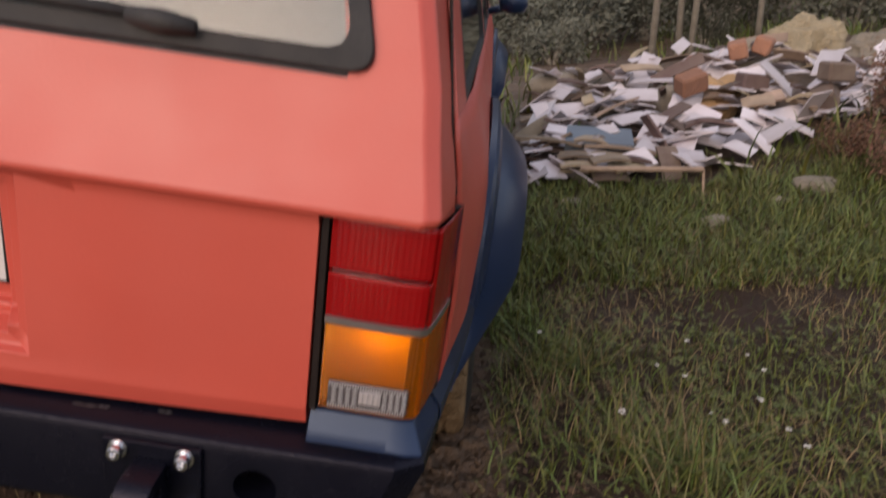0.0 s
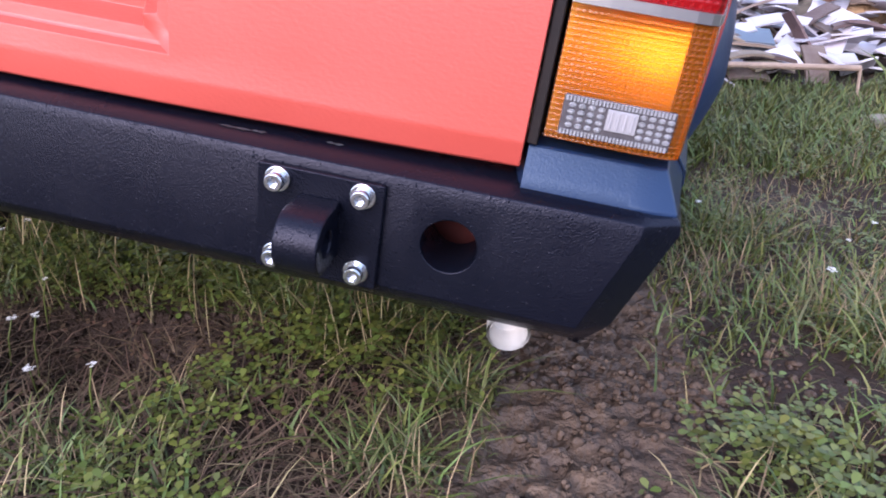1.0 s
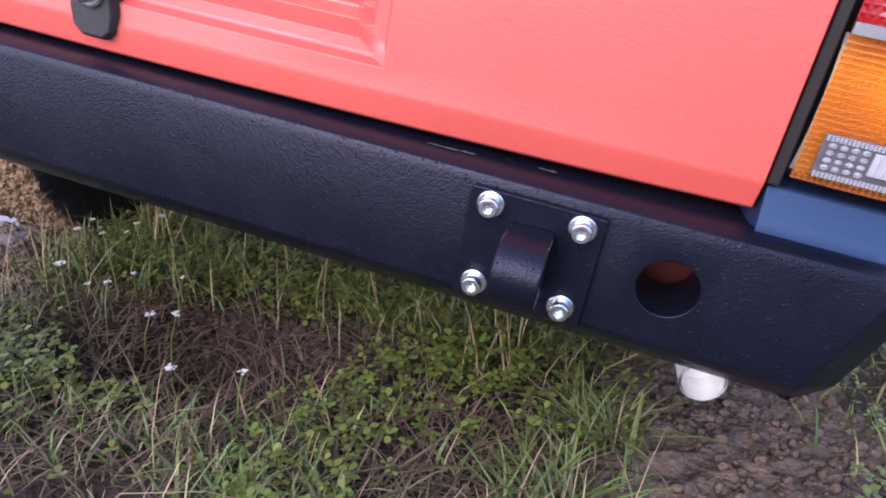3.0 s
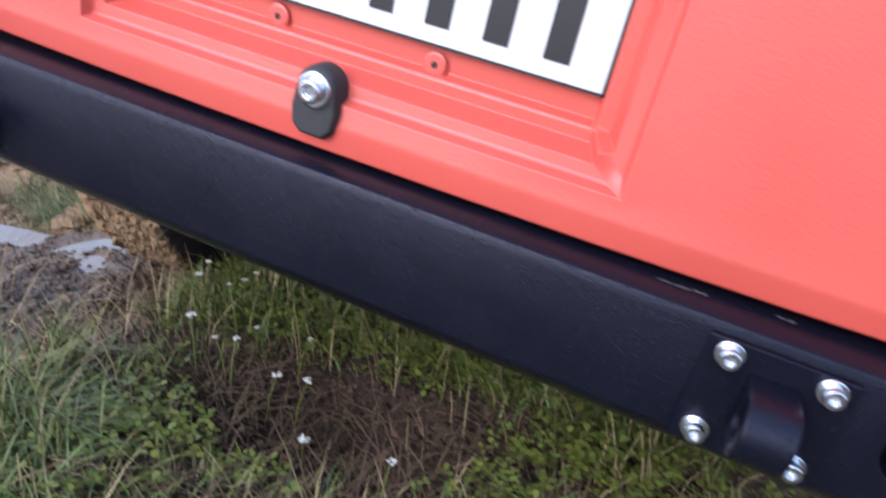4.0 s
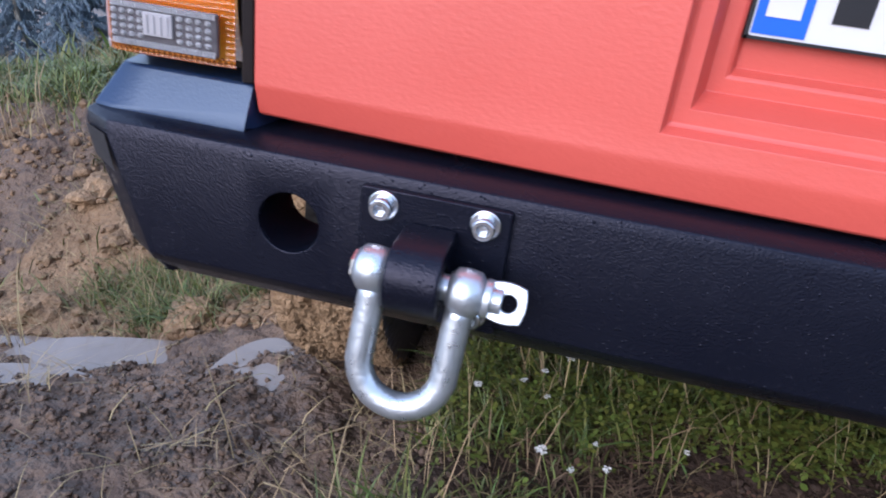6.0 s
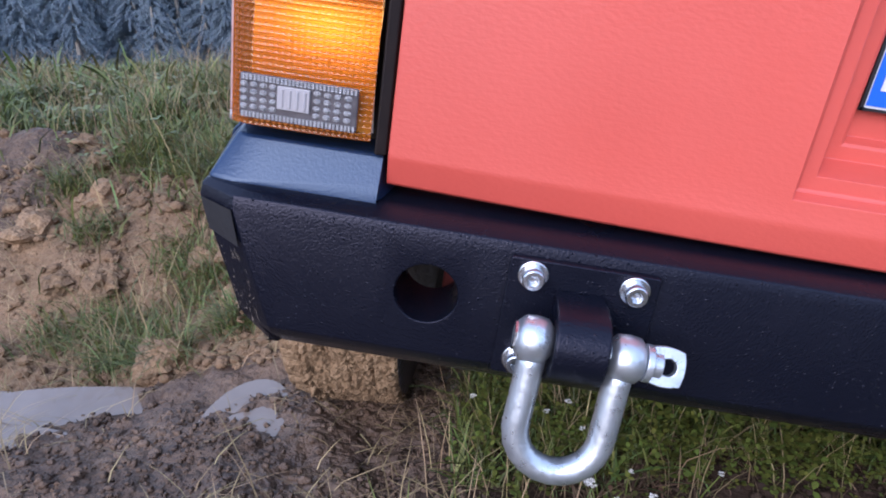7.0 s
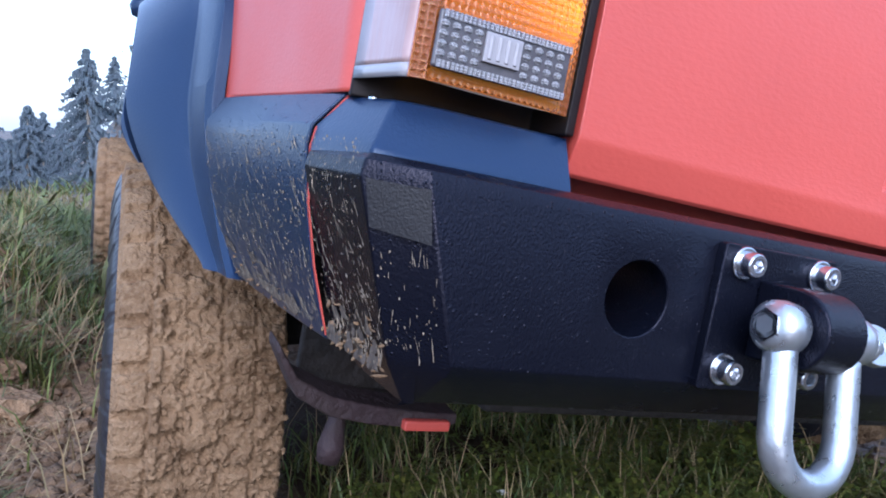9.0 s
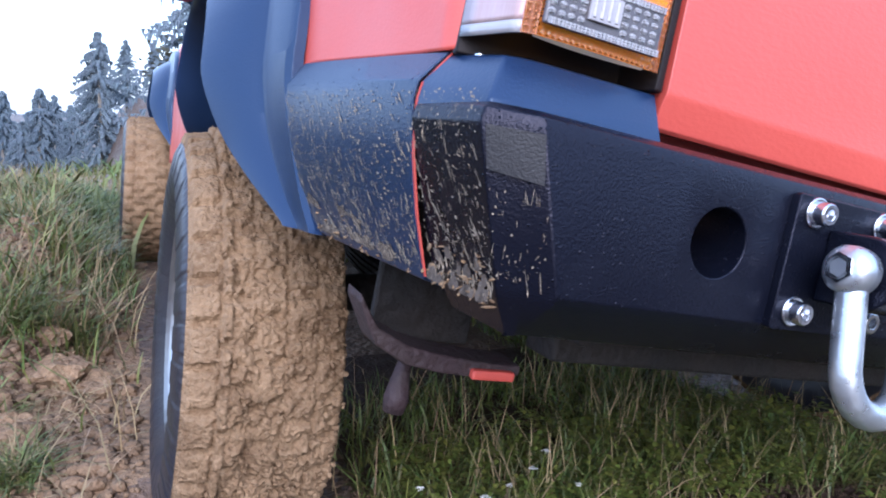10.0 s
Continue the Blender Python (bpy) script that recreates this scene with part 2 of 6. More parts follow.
BOARD_DARK = mat("dark_maroon_board", (0.12, 0.075, 0.065), 0.7, spots=(0.2, 0.15, 0.12), scale=8, amount=0.5, bump=0.3, bump_scale=60, object_random=0.35, hue=0.02)
PANEL = mat("white_laminate", (0.64, 0.60, 0.64), 0.45, spots=(0.46, 0.41, 0.41), scale=6, amount=0.5, object_random=0.25, hue=0.02)
PANEL_BLUE = mat("grey_blue_panel", (0.17, 0.22, 0.27), 0.5, spots=(0.10, 0.12, 0.15), scale=6)
TERRACOTTA = mat("terracotta_block", (0.34, 0.16, 0.10), 0.85, spots=(0.25, 0.13, 0.09), scale=14, bump=0.6, bump_scale=50, object_random=0.2)
SACK = mat("ochre_insulation_lump", (0.46, 0.29, 0.15), 0.9, spots=(0.34, 0.2, 0.1), scale=8, bump=0.7, bump_scale=25, object_random=0.15)
STONE = mat("pale_stone", (0.27, 0.23, 0.18), 0.85, spots=(0.22, 0.19, 0.15), scale=9, bump=0.6, bump_scale=40, object_random=0.2)
FILM = mat("brown_mud_film", (0.105, 0.078, 0.056), 0.75, spots=(0.05, 0.038, 0.03), scale=60, amount=0.7, bump=0.5, bump_scale=220)
FILL = mat("pale_dumped_fill", (0.36, 0.30, 0.20), 0.9, spots=(0.22, 0.18, 0.12), scale=5, bump=0.7, bump_scale=25)
RUSSET = mat("russet_withered_leaves", (0.15, 0.083, 0.055), 0.8, island=0.4, hue=0.02, spec=0.2)
LITTER = mat("dead_brown_stems", (0.115, 0.078, 0.048), 0.8, island=0.4, hue=0.02, spec=0.2)
BROWN_LEAF = mat("withered_leaves", (0.115, 0.068, 0.042), 0.8, island=0.4, hue=0.02, spec=0.2)
# ---- tools ----
def mesh_of(name, bm, material, smooth=False):
    bmesh.ops.recalc_face_normals(bm, faces=bm.faces)
    me = bpy.data.meshes.new(name)
    bm.to_mesh(me)
    bm.free()
    me.materials.append(material)
    if smooth:
        me.shade_smooth()
    return me


def part(name, bm, material, parent=None, label="", smooth=False, bevel=0.0, solid=0.0):
    """One mesh object, under a thing or a part, in the frame of its parent."""
    ob = new(name, mesh_of(name, bm, material, smooth or bevel > 0))
    if parent:
        ob.parent = parent
    if solid:
        sd = ob.modifiers.new("thickness", "SOLIDIFY")
        sd.thickness, sd.offset = solid, 0.0
    if bevel:
        bv = ob.modifiers.new("edges", "BEVEL")
        bv.width, bv.segments, bv.limit_method, bv.angle_limit = bevel, 2, "ANGLE", radians(28)
        bv.harden_normals = True
    if label:
        tagged(ob, label)
    return ob


def thing(name, label, category, m=Matrix(), group="", kind=""):
    ob = new(name)
    ob.empty_display_size = 0.1
    ob.matrix_world = m
    return tagged(ob, label, category, group, kind)


def box(bm, x0, x1, y0, y1, z0, z1, m=Matrix()):
    v = [bm.verts.new(m @ Vector(c)) for c in ((x0, y0, z0), (x1, y0, z0), (x1, y1, z0), (x0, y1, z0), (x0, y0, z1), (x1, y0, z1), (x1, y1, z1), (x0, y1, z1))]
    for f in ((0, 3, 2, 1), (4, 5, 6, 7), (0, 1, 5, 4), (1, 2, 6, 5), (2, 3, 7, 6), (3, 0, 4, 7)):
        bm.faces.new([v[i] for i in f])
    return v


def loft(bm, rings, closed=True, caps=True):
    """Faces between rings of equally many points."""
    vs = [[bm.verts.new(p) for p in r] for r in rings]
    n = len(vs[0])
    for a, b in zip(vs, vs[1:]):
        for i in range(n if closed else n - 1):
            j = (i + 1) % n
            bm.faces.new((a[i], a[j], b[j], b[i]))
    if caps and closed:
        bm.faces.new(vs[0][::-1])
        bm.faces.new(vs[-1])
    return vs


def rod(bm, points, radius, seg=14, caps=True):
    """A round rod along a line of points; radius is a number or one for each point."""
    pts = [Vector(p) for p in points]
    rad = radius if isinstance(radius, (list, tuple)) else [radius] * len(pts)
    rings, side = [], None
    for i, p in enumerate(pts):
        d = (pts[min(i + 1, len(pts) - 1)] - pts[max(i - 1, 0)]).normalized()
        if side is None:
            side = d.cross(Vector((0, 0, 1)) if abs(d.z) < 0.9 else Vector((1, 0, 0))).normalized()
        side = (side - d * side.dot(d)).normalized()
        up = d.cross(side)
        rings.append([p + (side * math.cos(a) + up * math.sin(a)) * rad[i] for a in [k * math.tau / seg for k in range(seg)]])
    return loft(bm, rings, True, caps)


def turned(bm, profile, m, seg=24, caps=True):
    """A body turned about the z axis of m; profile: (radius, height)."""
    loft(bm, [[m @ Vector((r * math.cos(k * math.tau / seg), r * math.sin(k * math.tau / seg), h)) for k in range(seg)] for r, h in profile], True, caps)


def lattice(x, y, seed=0):
    """Smooth value noise of plane arrays, -1 to 1."""
    x, y = np.asarray(x, float), np.asarray(y, float)
    xi, yi = np.floor(x).astype(np.int64), np.floor(y).astype(np.int64)
    fx, fy = x - xi, y - yi
    fx, fy = fx * fx * (3 - 2 * fx), fy * fy * (3 - 2 * fy)

    def h(a, b):
        k = (a * 374761393 + b * 668265263 + seed * 1442695041) & 0x7FFFFFFF
        k = ((k ^ (k >> 13)) * 1274126177) & 0x7FFFFFFF
        return ((k ^ (k >> 16)) & 0xFFFF) / 32767.5 - 1
    return (h(xi, yi) * (1 - fx) + h(xi + 1, yi) * fx) * (1 - fy) + (h(xi, yi + 1) * (1 - fx) + h(xi + 1, yi + 1) * fx) * fy


def rough_noise(x, y, size, octaves=4, seed=0, keep=0.5):
    total, amp, norm = 0.0, 1.0, 0.0
    for o in range(octaves):
        f = 2 ** o / size
        total = total + amp * lattice(np.asarray(x) * f + 17.3 * o, np.asarray(y) * f - 9.1 * o, seed + o)
        norm += amp
        amp *= keep
    return total / norm


def step(a, b, v):
    t = np.clip((np.asarray(v, float) - a) / (b - a), 0, 1)
    return t * t * (3 - 2 * t)


def blob(x, y, cx, cy, rx, ry=None):
    return np.exp(-(((x - cx) / rx) ** 2 + ((y - cy) / (ry or rx)) ** 2))
# ---- the car ----
car = thing("car", "lifted red off-road estate car with black steel bumper on mud", "car", REST)

BELT = 0.435
ARCH = ((0.93, -0.13), (3.51, -0.13))     # wheel arch centres (y, z)


def seam_x(z):
    """Where the tailgate's edge meets the body side."""
    return float(np.interp(z, [0.33, 0.37, 0.39, 0.48, 0.567, 1.04], [0.803, 0.798, 0.791, 0.776, 0.762, 0.650]))


def side_x(z):
    return float(np.interp(z, [-0.20, -0.05, 0.05, 0.2, 0.30, 0.36, 0.44, 1.04], [0.826, 0.836, 0.844, 0.848, 0.842, 0.824, 0.797, 0.655]))


# tailgate, lower half: skin with the number plate recess pressed into it
bm = bmesh.new()
OFF = -0.0075                             # plate, recess and lock sit a little off the middle
XS = [-0.652, -0.56, -0.46, -0.37, -0.294 + OFF, -0.15, 0.0, 0.15, 0.294 + OFF, 0.37, 0.46, 0.56, 0.652]
ROWS_G = [(0.0650, 0.0385, 1.0), (0.0615, 0.0412, 1.0), (0.0535, 0.0640, 0.7), (0.0525, 0.0690, 0.5), (0.0530, 0.100, 0.2), (0.0545, 0.310, 0.0), (0.0450, 0.331, 0.0), (0.0450, 0.348, 0.0)]


def bow_out(x):
    return 1 - (x / 0.652) ** 2


grid = [[bm.verts.new((x, y - 0.012 * k * bow_out(x), z - 0.006 * k * bow_out(x))) for x in XS] for y, z, k in ROWS_G]
for j in range(len(ROWS_G) - 1):
    for i in range(len(XS) - 1):
        if not (j == 4 and 4 <= i < 8):
            bm.faces.new((grid[j][i], grid[j][i + 1], grid[j + 1][i + 1], grid[j + 1][i]))
low_in = [bm.verts.new((-0.272 + OFF + 0.136 * k, 0.105, 0.120)) for k in range(5)]
top_in = [bm.verts.new((-0.272 + OFF + 0.136 * k, 0.098, 0.296)) for k in range(5)]
for k in range(4):                        # recess: floor, ceiling, back
    bm.faces.new((grid[4][4 + k], grid[4][5 + k], low_in[k + 1], low_in[k]))
    bm.faces.new((grid[5][4 + k], top_in[k], top_in[k + 1], grid[5][5 + k]))
    bm.faces.new((low_in[k], low_in[k + 1], top_in[k + 1], top_in[k]))
bm.faces.new((grid[4][4], low_in[0], top_in[0], grid[5][4]))
bm.faces.new((grid[4][8], grid[5][8], top_in[4], low_in[4]))
for i in (0, len(XS) - 1):                # folded side edges
    back = [bm.verts.new((v.co.x, v.co.y + 0.06, v.co.z)) for v in [r[i] for r in grid]]
    for j in range(len(grid) - 1):
        bm.faces.new((grid[j][i], grid[j + 1][i], back[j + 1], back[j]))
low = [bm.verts.new((x, 0.13, 0.046)) for x in XS]
for i in range(len(XS) - 1):
    bm.faces.new((grid[0][i], low[i], low[i + 1], grid[0][i + 1]))
bm.normal_update()
ring = [grid[4][4 + k] for k in range(5)] + [grid[5][8 - k] for k in range(5)]
inner = low_in + top_in[::-1]
soft = [e for e in bm.edges if (e.verts[0] in ring and e.verts[1] in ring) or (e.verts[0] in inner and e.verts[1] in inner) or (e.verts[0] in ring and e.verts[1] in inner)]
soft = [e for e in soft if e.calc_face_angle(0) > 0.15]
bmesh.ops.bevel(bm, geom=soft, offset=0.014, segments=9, affect="EDGES", clamp_overlap=True)
tailgate = part("tailgate", bm, RED, car, "red tailgate with a recess for the number plate", bevel=0.011)
flat = tailgate.modifiers.new("flat_faces", "WEIGHTED_NORMAL")
flat.weight, flat.keep_sharp = 100, True

# tailgate, upper half: wider, above the lights, leaning forward, with the window frame
bm = bmesh.new()
rows = []
for y, z, w in ((0.031, 0.333, 0.783), (0.0300, 0.343, 0.789), (0.043, 0.364, 0.785), (0.069, 0.42, 0.775), (0.092, 0.475, 0.767), (0.30, 1.02, 0.638)):
    v = seam_x(z) - 0.002
    rows.append([(-v, y + 0.085, z), (-w, y + 0.012, z), (-w + 0.017, y, z), (-0.655 * w / 0.757, y, z), (0.655 * w / 0.757, y, z), (w - 0.017, y, z), (w, y + 0.012, z), (v, y + 0.085, z)])
gv = [[bm.verts.new(p) for p in r] for r in rows]
for j in range(5):
    for i in range(7):
        if j < 4 or i != 3:
            bm.faces.new((gv[j][i], gv[j][i + 1], gv[j + 1][i + 1], gv[j + 1][i]))
under = [bm.verts.new((p[0], 0.13, 0.336)) for p in rows[0][1:-1]]
for i in range(5):
    bm.faces.new((gv[0][i + 1], under[i], under[i + 1], gv[0][i + 2]))
part("upper_tailgate", bm, RED, car, bevel=0.004)
bm = bmesh.new()
# black rubber surround of the rear window
win = [(-0.696, 0.097, 0.479), (0.696, 0.097, 0.479), (0.565, 0.283, 0.985), (-0.565, 0.283, 0.985)]
pane = [(-0.668, 0.1015, 0.501), (0.668, 0.1015, 0.501), (0.535, 0.272, 0.955), (-0.535, 0.272, 0.955)]


def rounded(quad, r, n=5):
    out = []
    q = [Vector(p) for p in quad]
    for i in range(4):
        a, c, d = q[i - 1], q[i], q[(i + 1) % 4]
        u, v = (a - c).normalized() * r, (d - c).normalized() * r
        for k in range(n + 1):
            t = k / n
            out.append(c + u * (1 - t) ** 2 + v * t ** 2)
    return out


ro, ri = rounded(win, 0.035), rounded(pane, 0.04)
fwd = Vector((0, -0.012, 0.004))
loft(bm, [ro, [p + fwd for p in ro], [p + fwd * 1.1 for p in ri], ri], True, False)
rear_window = part("rear_window", bm, RUBBER, car, "rear window in a black rubber surround", bevel=0.003)
bm = bmesh.new()
bm.faces.new([bm.verts.new(p) for p in rounded(pane, 0.04)])
part("pane", bm, GLASS, rear_window, solid=0.004)
bm = bmesh.new()
rod(bm, [(0.425, 0.082, 0.510), (0.46, 0.078, 0.508), (0.498, 0.082, 0.506)], [0.010, 0.013, 0.009], 10)
rod(bm, [(0.45, 0.085, 0.512), (0.25, 0.088, 0.515), (-0.12, 0.092, 0.520)], [0.007, 0.006, 0.005], 8)
rod(bm, [(0.36, 0.094, 0.512), (0.0, 0.096, 0.514), (-0.30, 0.097, 0.518)], 0.004, 8)
part("wiper", bm, RUBBER, rear_window, "black rear wiper", smooth=True)

def halves(pts):
    """The rear half of an arch line, (y, z) from its lower end to its top, with the front half mirrored on."""
    return pts + [(1.86 - y, z) for y, z in pts[-2::-1]]


FLANGE = halves([(0.375, -0.118), (0.398, -0.090), (0.430, -0.025), (0.458, 0.045), (0.470, 0.12), (0.505, 0.21), (0.595, 0.285), (0.75, 0.318), (0.93, 0.325)])
RIDGE = halves([(0.420, -0.120), (0.462, -0.092), (0.525, -0.030), (0.560, 0.045), (0.580, 0.11), (0.610, 0.18), (0.68, 0.24), (0.79, 0.266), (0.93, 0.272)])
LIP = halves([(0.440, -0.121), (0.500, -0.094), (0.585, -0.040), (0.635, 0.030), (0.660, 0.085), (0.695, 0.135), (0.755, 0.180), (0.84, 0.203), (0.93, 0.208)])


def inside(y, z, line):
    hit = False
    for (a, b), (c, d) in zip(line, line[1:] + line[:1]):
        if (b > z) != (d > z) and y < (c - a) * (z - b) / (d - b) + a:
            hit = not hit
    return hit


# sides, roof, bonnet, floor
for s in (-1, 1):
    bm = bmesh.new()
    ys = [0.124, 0.16] + [0.2 + 0.05 * k for k in range(78)]
    zs = [-0.20 + 0.03 * k for k in range(10)] + [0.0735] + [0.10 + 0.03 * k for k in range(11)] + [0.435]
    verts = {}

    def vert(i, j):
        if (i, j) not in verts:
            nose = max(0.0, ys[i] - 3.75)
            tail = ((0.036 if s > 0 else 0.046) * (1 - step(0.30, 0.40, zs[j])) + max(0.0, side_x(zs[j]) - seam_x(zs[j])) * step(0.30, 0.40, zs[j])) * (1 - step(0.10, 0.46 if s > 0 else 0.55, ys[i]))
            x = side_x(zs[j]) - 0.25 * nose - tail
            if i == 0 and s < 0:
                x = min(x, 0.8035)        # turned in to meet the lens
            verts[i, j] = bm.verts.new((s * x, ys[i], zs[j]))
        return verts[i, j]
    for i in range(len(ys) - 1):
        for j in range(len(zs) - 1):
            cy, cz = (ys[i] + ys[i + 1]) / 2, (zs[j] + zs[j + 1]) / 2
            if any(inside(cy - a + 0.93, max(cz, -0.1), RIDGE) for a, b in ARCH) or (cy < 0.47 and cz < 0.07) or (cy < 0.158 and (s > 0 or cz > 0.33)):
                continue
            bm.faces.new((vert(i, j), vert(i + 1, j), vert(i + 1, j + 1), vert(i, j + 1)))
    flank = part("body_side", bm, RED, car, smooth=True, solid=0.004)
    bm = bmesh.new()                     # pillars and roof rail round the side windows
    def pt(y, z):
        pinch = max(0.0, side_x(z) - seam_x(z)) * float(1 - step(0.10, 0.46, y))
        return Vector((s * (side_x(z) - pinch), y, z))
    top, sill = 1.0, BELT
    for a, b, c, d in ((0.165, 0.372, 0.275, 0.465), (1.28, 1.30, 1.38, 1.38), (2.20, 2.16, 2.28, 2.24)):
        q = [pt(a, sill), pt(c, sill), pt(d, top), pt(b, top)]
        bm.faces.new([bm.verts.new(p) for p in q])
    q = [pt(0.335, top), pt(2.36, top), pt(2.32, 1.06), pt(0.35, 1.06)]
    bm.faces.new([bm.verts.new(p) for p in q])
    q = [pt(2.86, sill), pt(2.97, sill), pt(2.43, 1.02), pt(2.36, 1.02)]
    bm.faces.new([bm.verts.new(p) for p in q])
    part("pillar", bm, RED, flank, solid=0.007, bevel=0.002)
    bm = bmesh.new()                     # rubber seal in the joint with the tailgate
    loft(bm, [[(s * (seam_x(z) - d), 0.146 + max(0.0, z - 0.42) * 0.35 + e, z) for z in (0.345, 0.39, 0.43, 0.48, 0.57, 0.8, 1.02)] for d, e in ((0.002, 0.0), (0.004, 0.014))], False)
    part("tailgate_seal", bm, DARK, flank, "black rubber seal beside the tailgate", solid=0.003)
    for a, b, c, d in ((0.26, 0.45, 1.28, 1.30), (1.38, 1.38, 2.20, 2.16), (2.28, 2.24, 2.86, 2.36)):
        bm = bmesh.new()
        q = [pt(a, sill), pt(c, sill), pt(d, top), pt(b, top)]
        rr = rounded([p - Vector((s * 0.004, 0, 0)) for p in q], 0.03)
        mid = sum((p for p in rr), Vector()) / len(rr)
        loft(bm, [rr, [mid + (p - mid) * 0.96 for p in rr]], True, False)
        side_window = part("side_window", bm, RUBBER, flank, "side window in black rubber", solid=0.016)
        bm = bmesh.new()
        bm.faces.new([bm.verts.new(mid + (p - mid) * 0.965) for p in rr])
        part("pane", bm, GLASS, flank, solid=0.004)
    bm = bmesh.new()                     # door mirror
    turned(bm, [(0.02, -0.05), (0.06, -0.04), (0.075, 0.0), (0.06, 0.05), (0.02, 0.06)], Matrix.Translation((s * 0.905, 2.72, 0.50)) @ Matrix.Diagonal((0.9, 0.6, 0.9, 1)), 14)
    rod(bm, [(s * 0.80, 2.74, 0.45), (s * 0.88, 2.73, 0.48)], 0.018, 8)
    part("door_mirror", bm, FLARE, car, "black door mirror", smooth=True)
bm = bmesh.new()
prof = [(-0.655, 1.04), (-0.60, 1.085), (-0.4, 1.115), (0, 1.125), (0.4, 1.115), (0.60, 1.085), (0.655, 1.04)]
loft(bm, [[(x * k, y, z - dz) for x, z in prof] for y, k, dz in ((0.30, 0.94, 0.03), (0.36, 1, 0), (1.4, 1.0, -0.005), (2.3, 1, 0.0), (2.42, 0.95, 0.04))], False)
part("roof", bm, RED, car, smooth=True, solid=0.03)
bm = bmesh.new()
prof = [(-0.80, 0.40), (-0.74, 0.445), (-0.4, 0.475), (0, 0.485), (0.4, 0.475), (0.74, 0.445), (0.80, 0.40)]
loft(bm, [[(x * k, y, z - dz) for x, z in prof] for y, k, dz in ((2.93, 1, -0.02), (3.2, 0.99, 0), (3.9, 0.95, 0.04), (4.08, 0.92, 0.07), (4.10, 0.92, 0.30), (4.09, 0.92, 0.55))], False)
part("bonnet", bm, RED, car, smooth=True, solid=0.01)
bm = bmesh.new()
bm.faces.new([bm.verts.new(p) for p in rounded([(-0.70, 2.95, 0.47), (0.70, 2.95, 0.47), (0.58, 2.40, 1.05), (-0.58, 2.40, 1.05)], 0.05)])
part("windscreen", bm, GLASS, car, solid=0.005)
bm = bmesh.new()
box(bm, -0.55, 0.55, 0.20, 4.0, -0.17, -0.13)
box(bm, -0.46, -0.40, 0.30, 4.0, -0.19, -0.12)
box(bm, 0.40, 0.46, 0.30, 4.0, -0.19, -0.12)
part("floor_pan", bm, DARK, car, "dark muddy underbody", bevel=0.004)
bm = bmesh.new()                          # rear valance behind the bumper, seen through its holes
box(bm, -0.78, 0.78, 0.135, 0.15, -0.062, 0.06)
box(bm, -0.66, 0.66, 0.12, 0.14, 0.0, 0.05)
part("valance", bm, RED, car, bevel=0.003)
# Tank assumed behind the axle, put in to block daylight under the car.
bm = bmesh.new()
loft(bm, [[(p.x, y, p.z) for p in rounded([(-0.36, 0, -0.195), (0.42, 0, -0.195), (0.42, 0, -0.15), (-0.36, 0, -0.15)], 0.04)] for y in (0.26, 0.28, 0.72, 0.75)])
part("fuel_tank", bm, DARK, car, "dark muddy fuel tank", bevel=0.006)
bm = bmesh.new()                          # assumed back of the rear bench, added to darken the view through the glass
loft(bm, [[(x * k, y, z) for x, k in ((-0.62, 1), (-0.2, 1), (0.2, 1), (0.62, 1))] for y, z in ((0.95, -0.12), (1.0, 0.3), (1.06, 0.60), (1.12, 0.64), (1.18, 0.60), (1.14, 0.2))], False)
part("bench_back", bm, SEAT, car, "grey cloth bench back added to darken the rear window", smooth=True)
bm = bmesh.new()                          # front panel
box(bm, -0.74, 0.74, 4.03, 4.08, -0.1, 0.3)
part("front_panel", bm, DARK, car, bevel=0.01)

# wheel arches and flares
def flare_mesh(s, dy, front=False):
    bm = bmesh.new()
    rings = []
    n = len(LIP)
    fl, ri, li = [[Vector((0, a, b)) for a, b in line] for line in (FLANGE, RIDGE, LIP)]
    for k in range((n - 1) * 4 + 1):
        i, t = min(k // 4, n - 2), k / 4 - min(k // 4, n - 2)

        def at(line):
            p0, p1, p2, p3 = line[max(i - 1, 0)], line[i], line[i + 1], line[min(i + 2, n - 1)]
            return 0.5 * ((2 * p1) + (p2 - p0) * t + (2 * p0 - 5 * p1 + 4 * p2 - p3) * t * t + (3 * p1 - p0 - 3 * p2 + p3) * t ** 3)
        f, r, l = at(fl), at(ri), at(li)
        u = k / ((n - 1) * 4)
        end = 1 - step(0.0, 0.22, min(u, 1 - u))       # the ends sweep in towards the body
        ring = []
        for x, p in ((0.848, f), (0.861, f), (0.868, f.lerp(r, 0.1)), (0.876, f.lerp(r, 0.86)), (0.879, f.lerp(r, 0.93)), (0.874, f.lerp(r, 0.97)), (0.878, r.lerp(l, 0.03)), (0.888, r.lerp(l, 0.10)),
                     (0.916, r.lerp(l, 0.45)), (0.938, r.lerp(l, 0.80)), (0.946, r.lerp(l, 0.97)), (0.943, l), (0.936, r.lerp(l, 1.03)), (0.90, r.lerp(l, 1.0)), (0.84, r.lerp(l, 0.9))):
            xx = x - end * (0.060 * max(0, (x - 0.87) / 0.075) + 0.040) - 0.004
            ring.append((s * xx, p.y + dy, p.z))
        rings.append(ring)
    loft(bm, rings, True)
    return bm


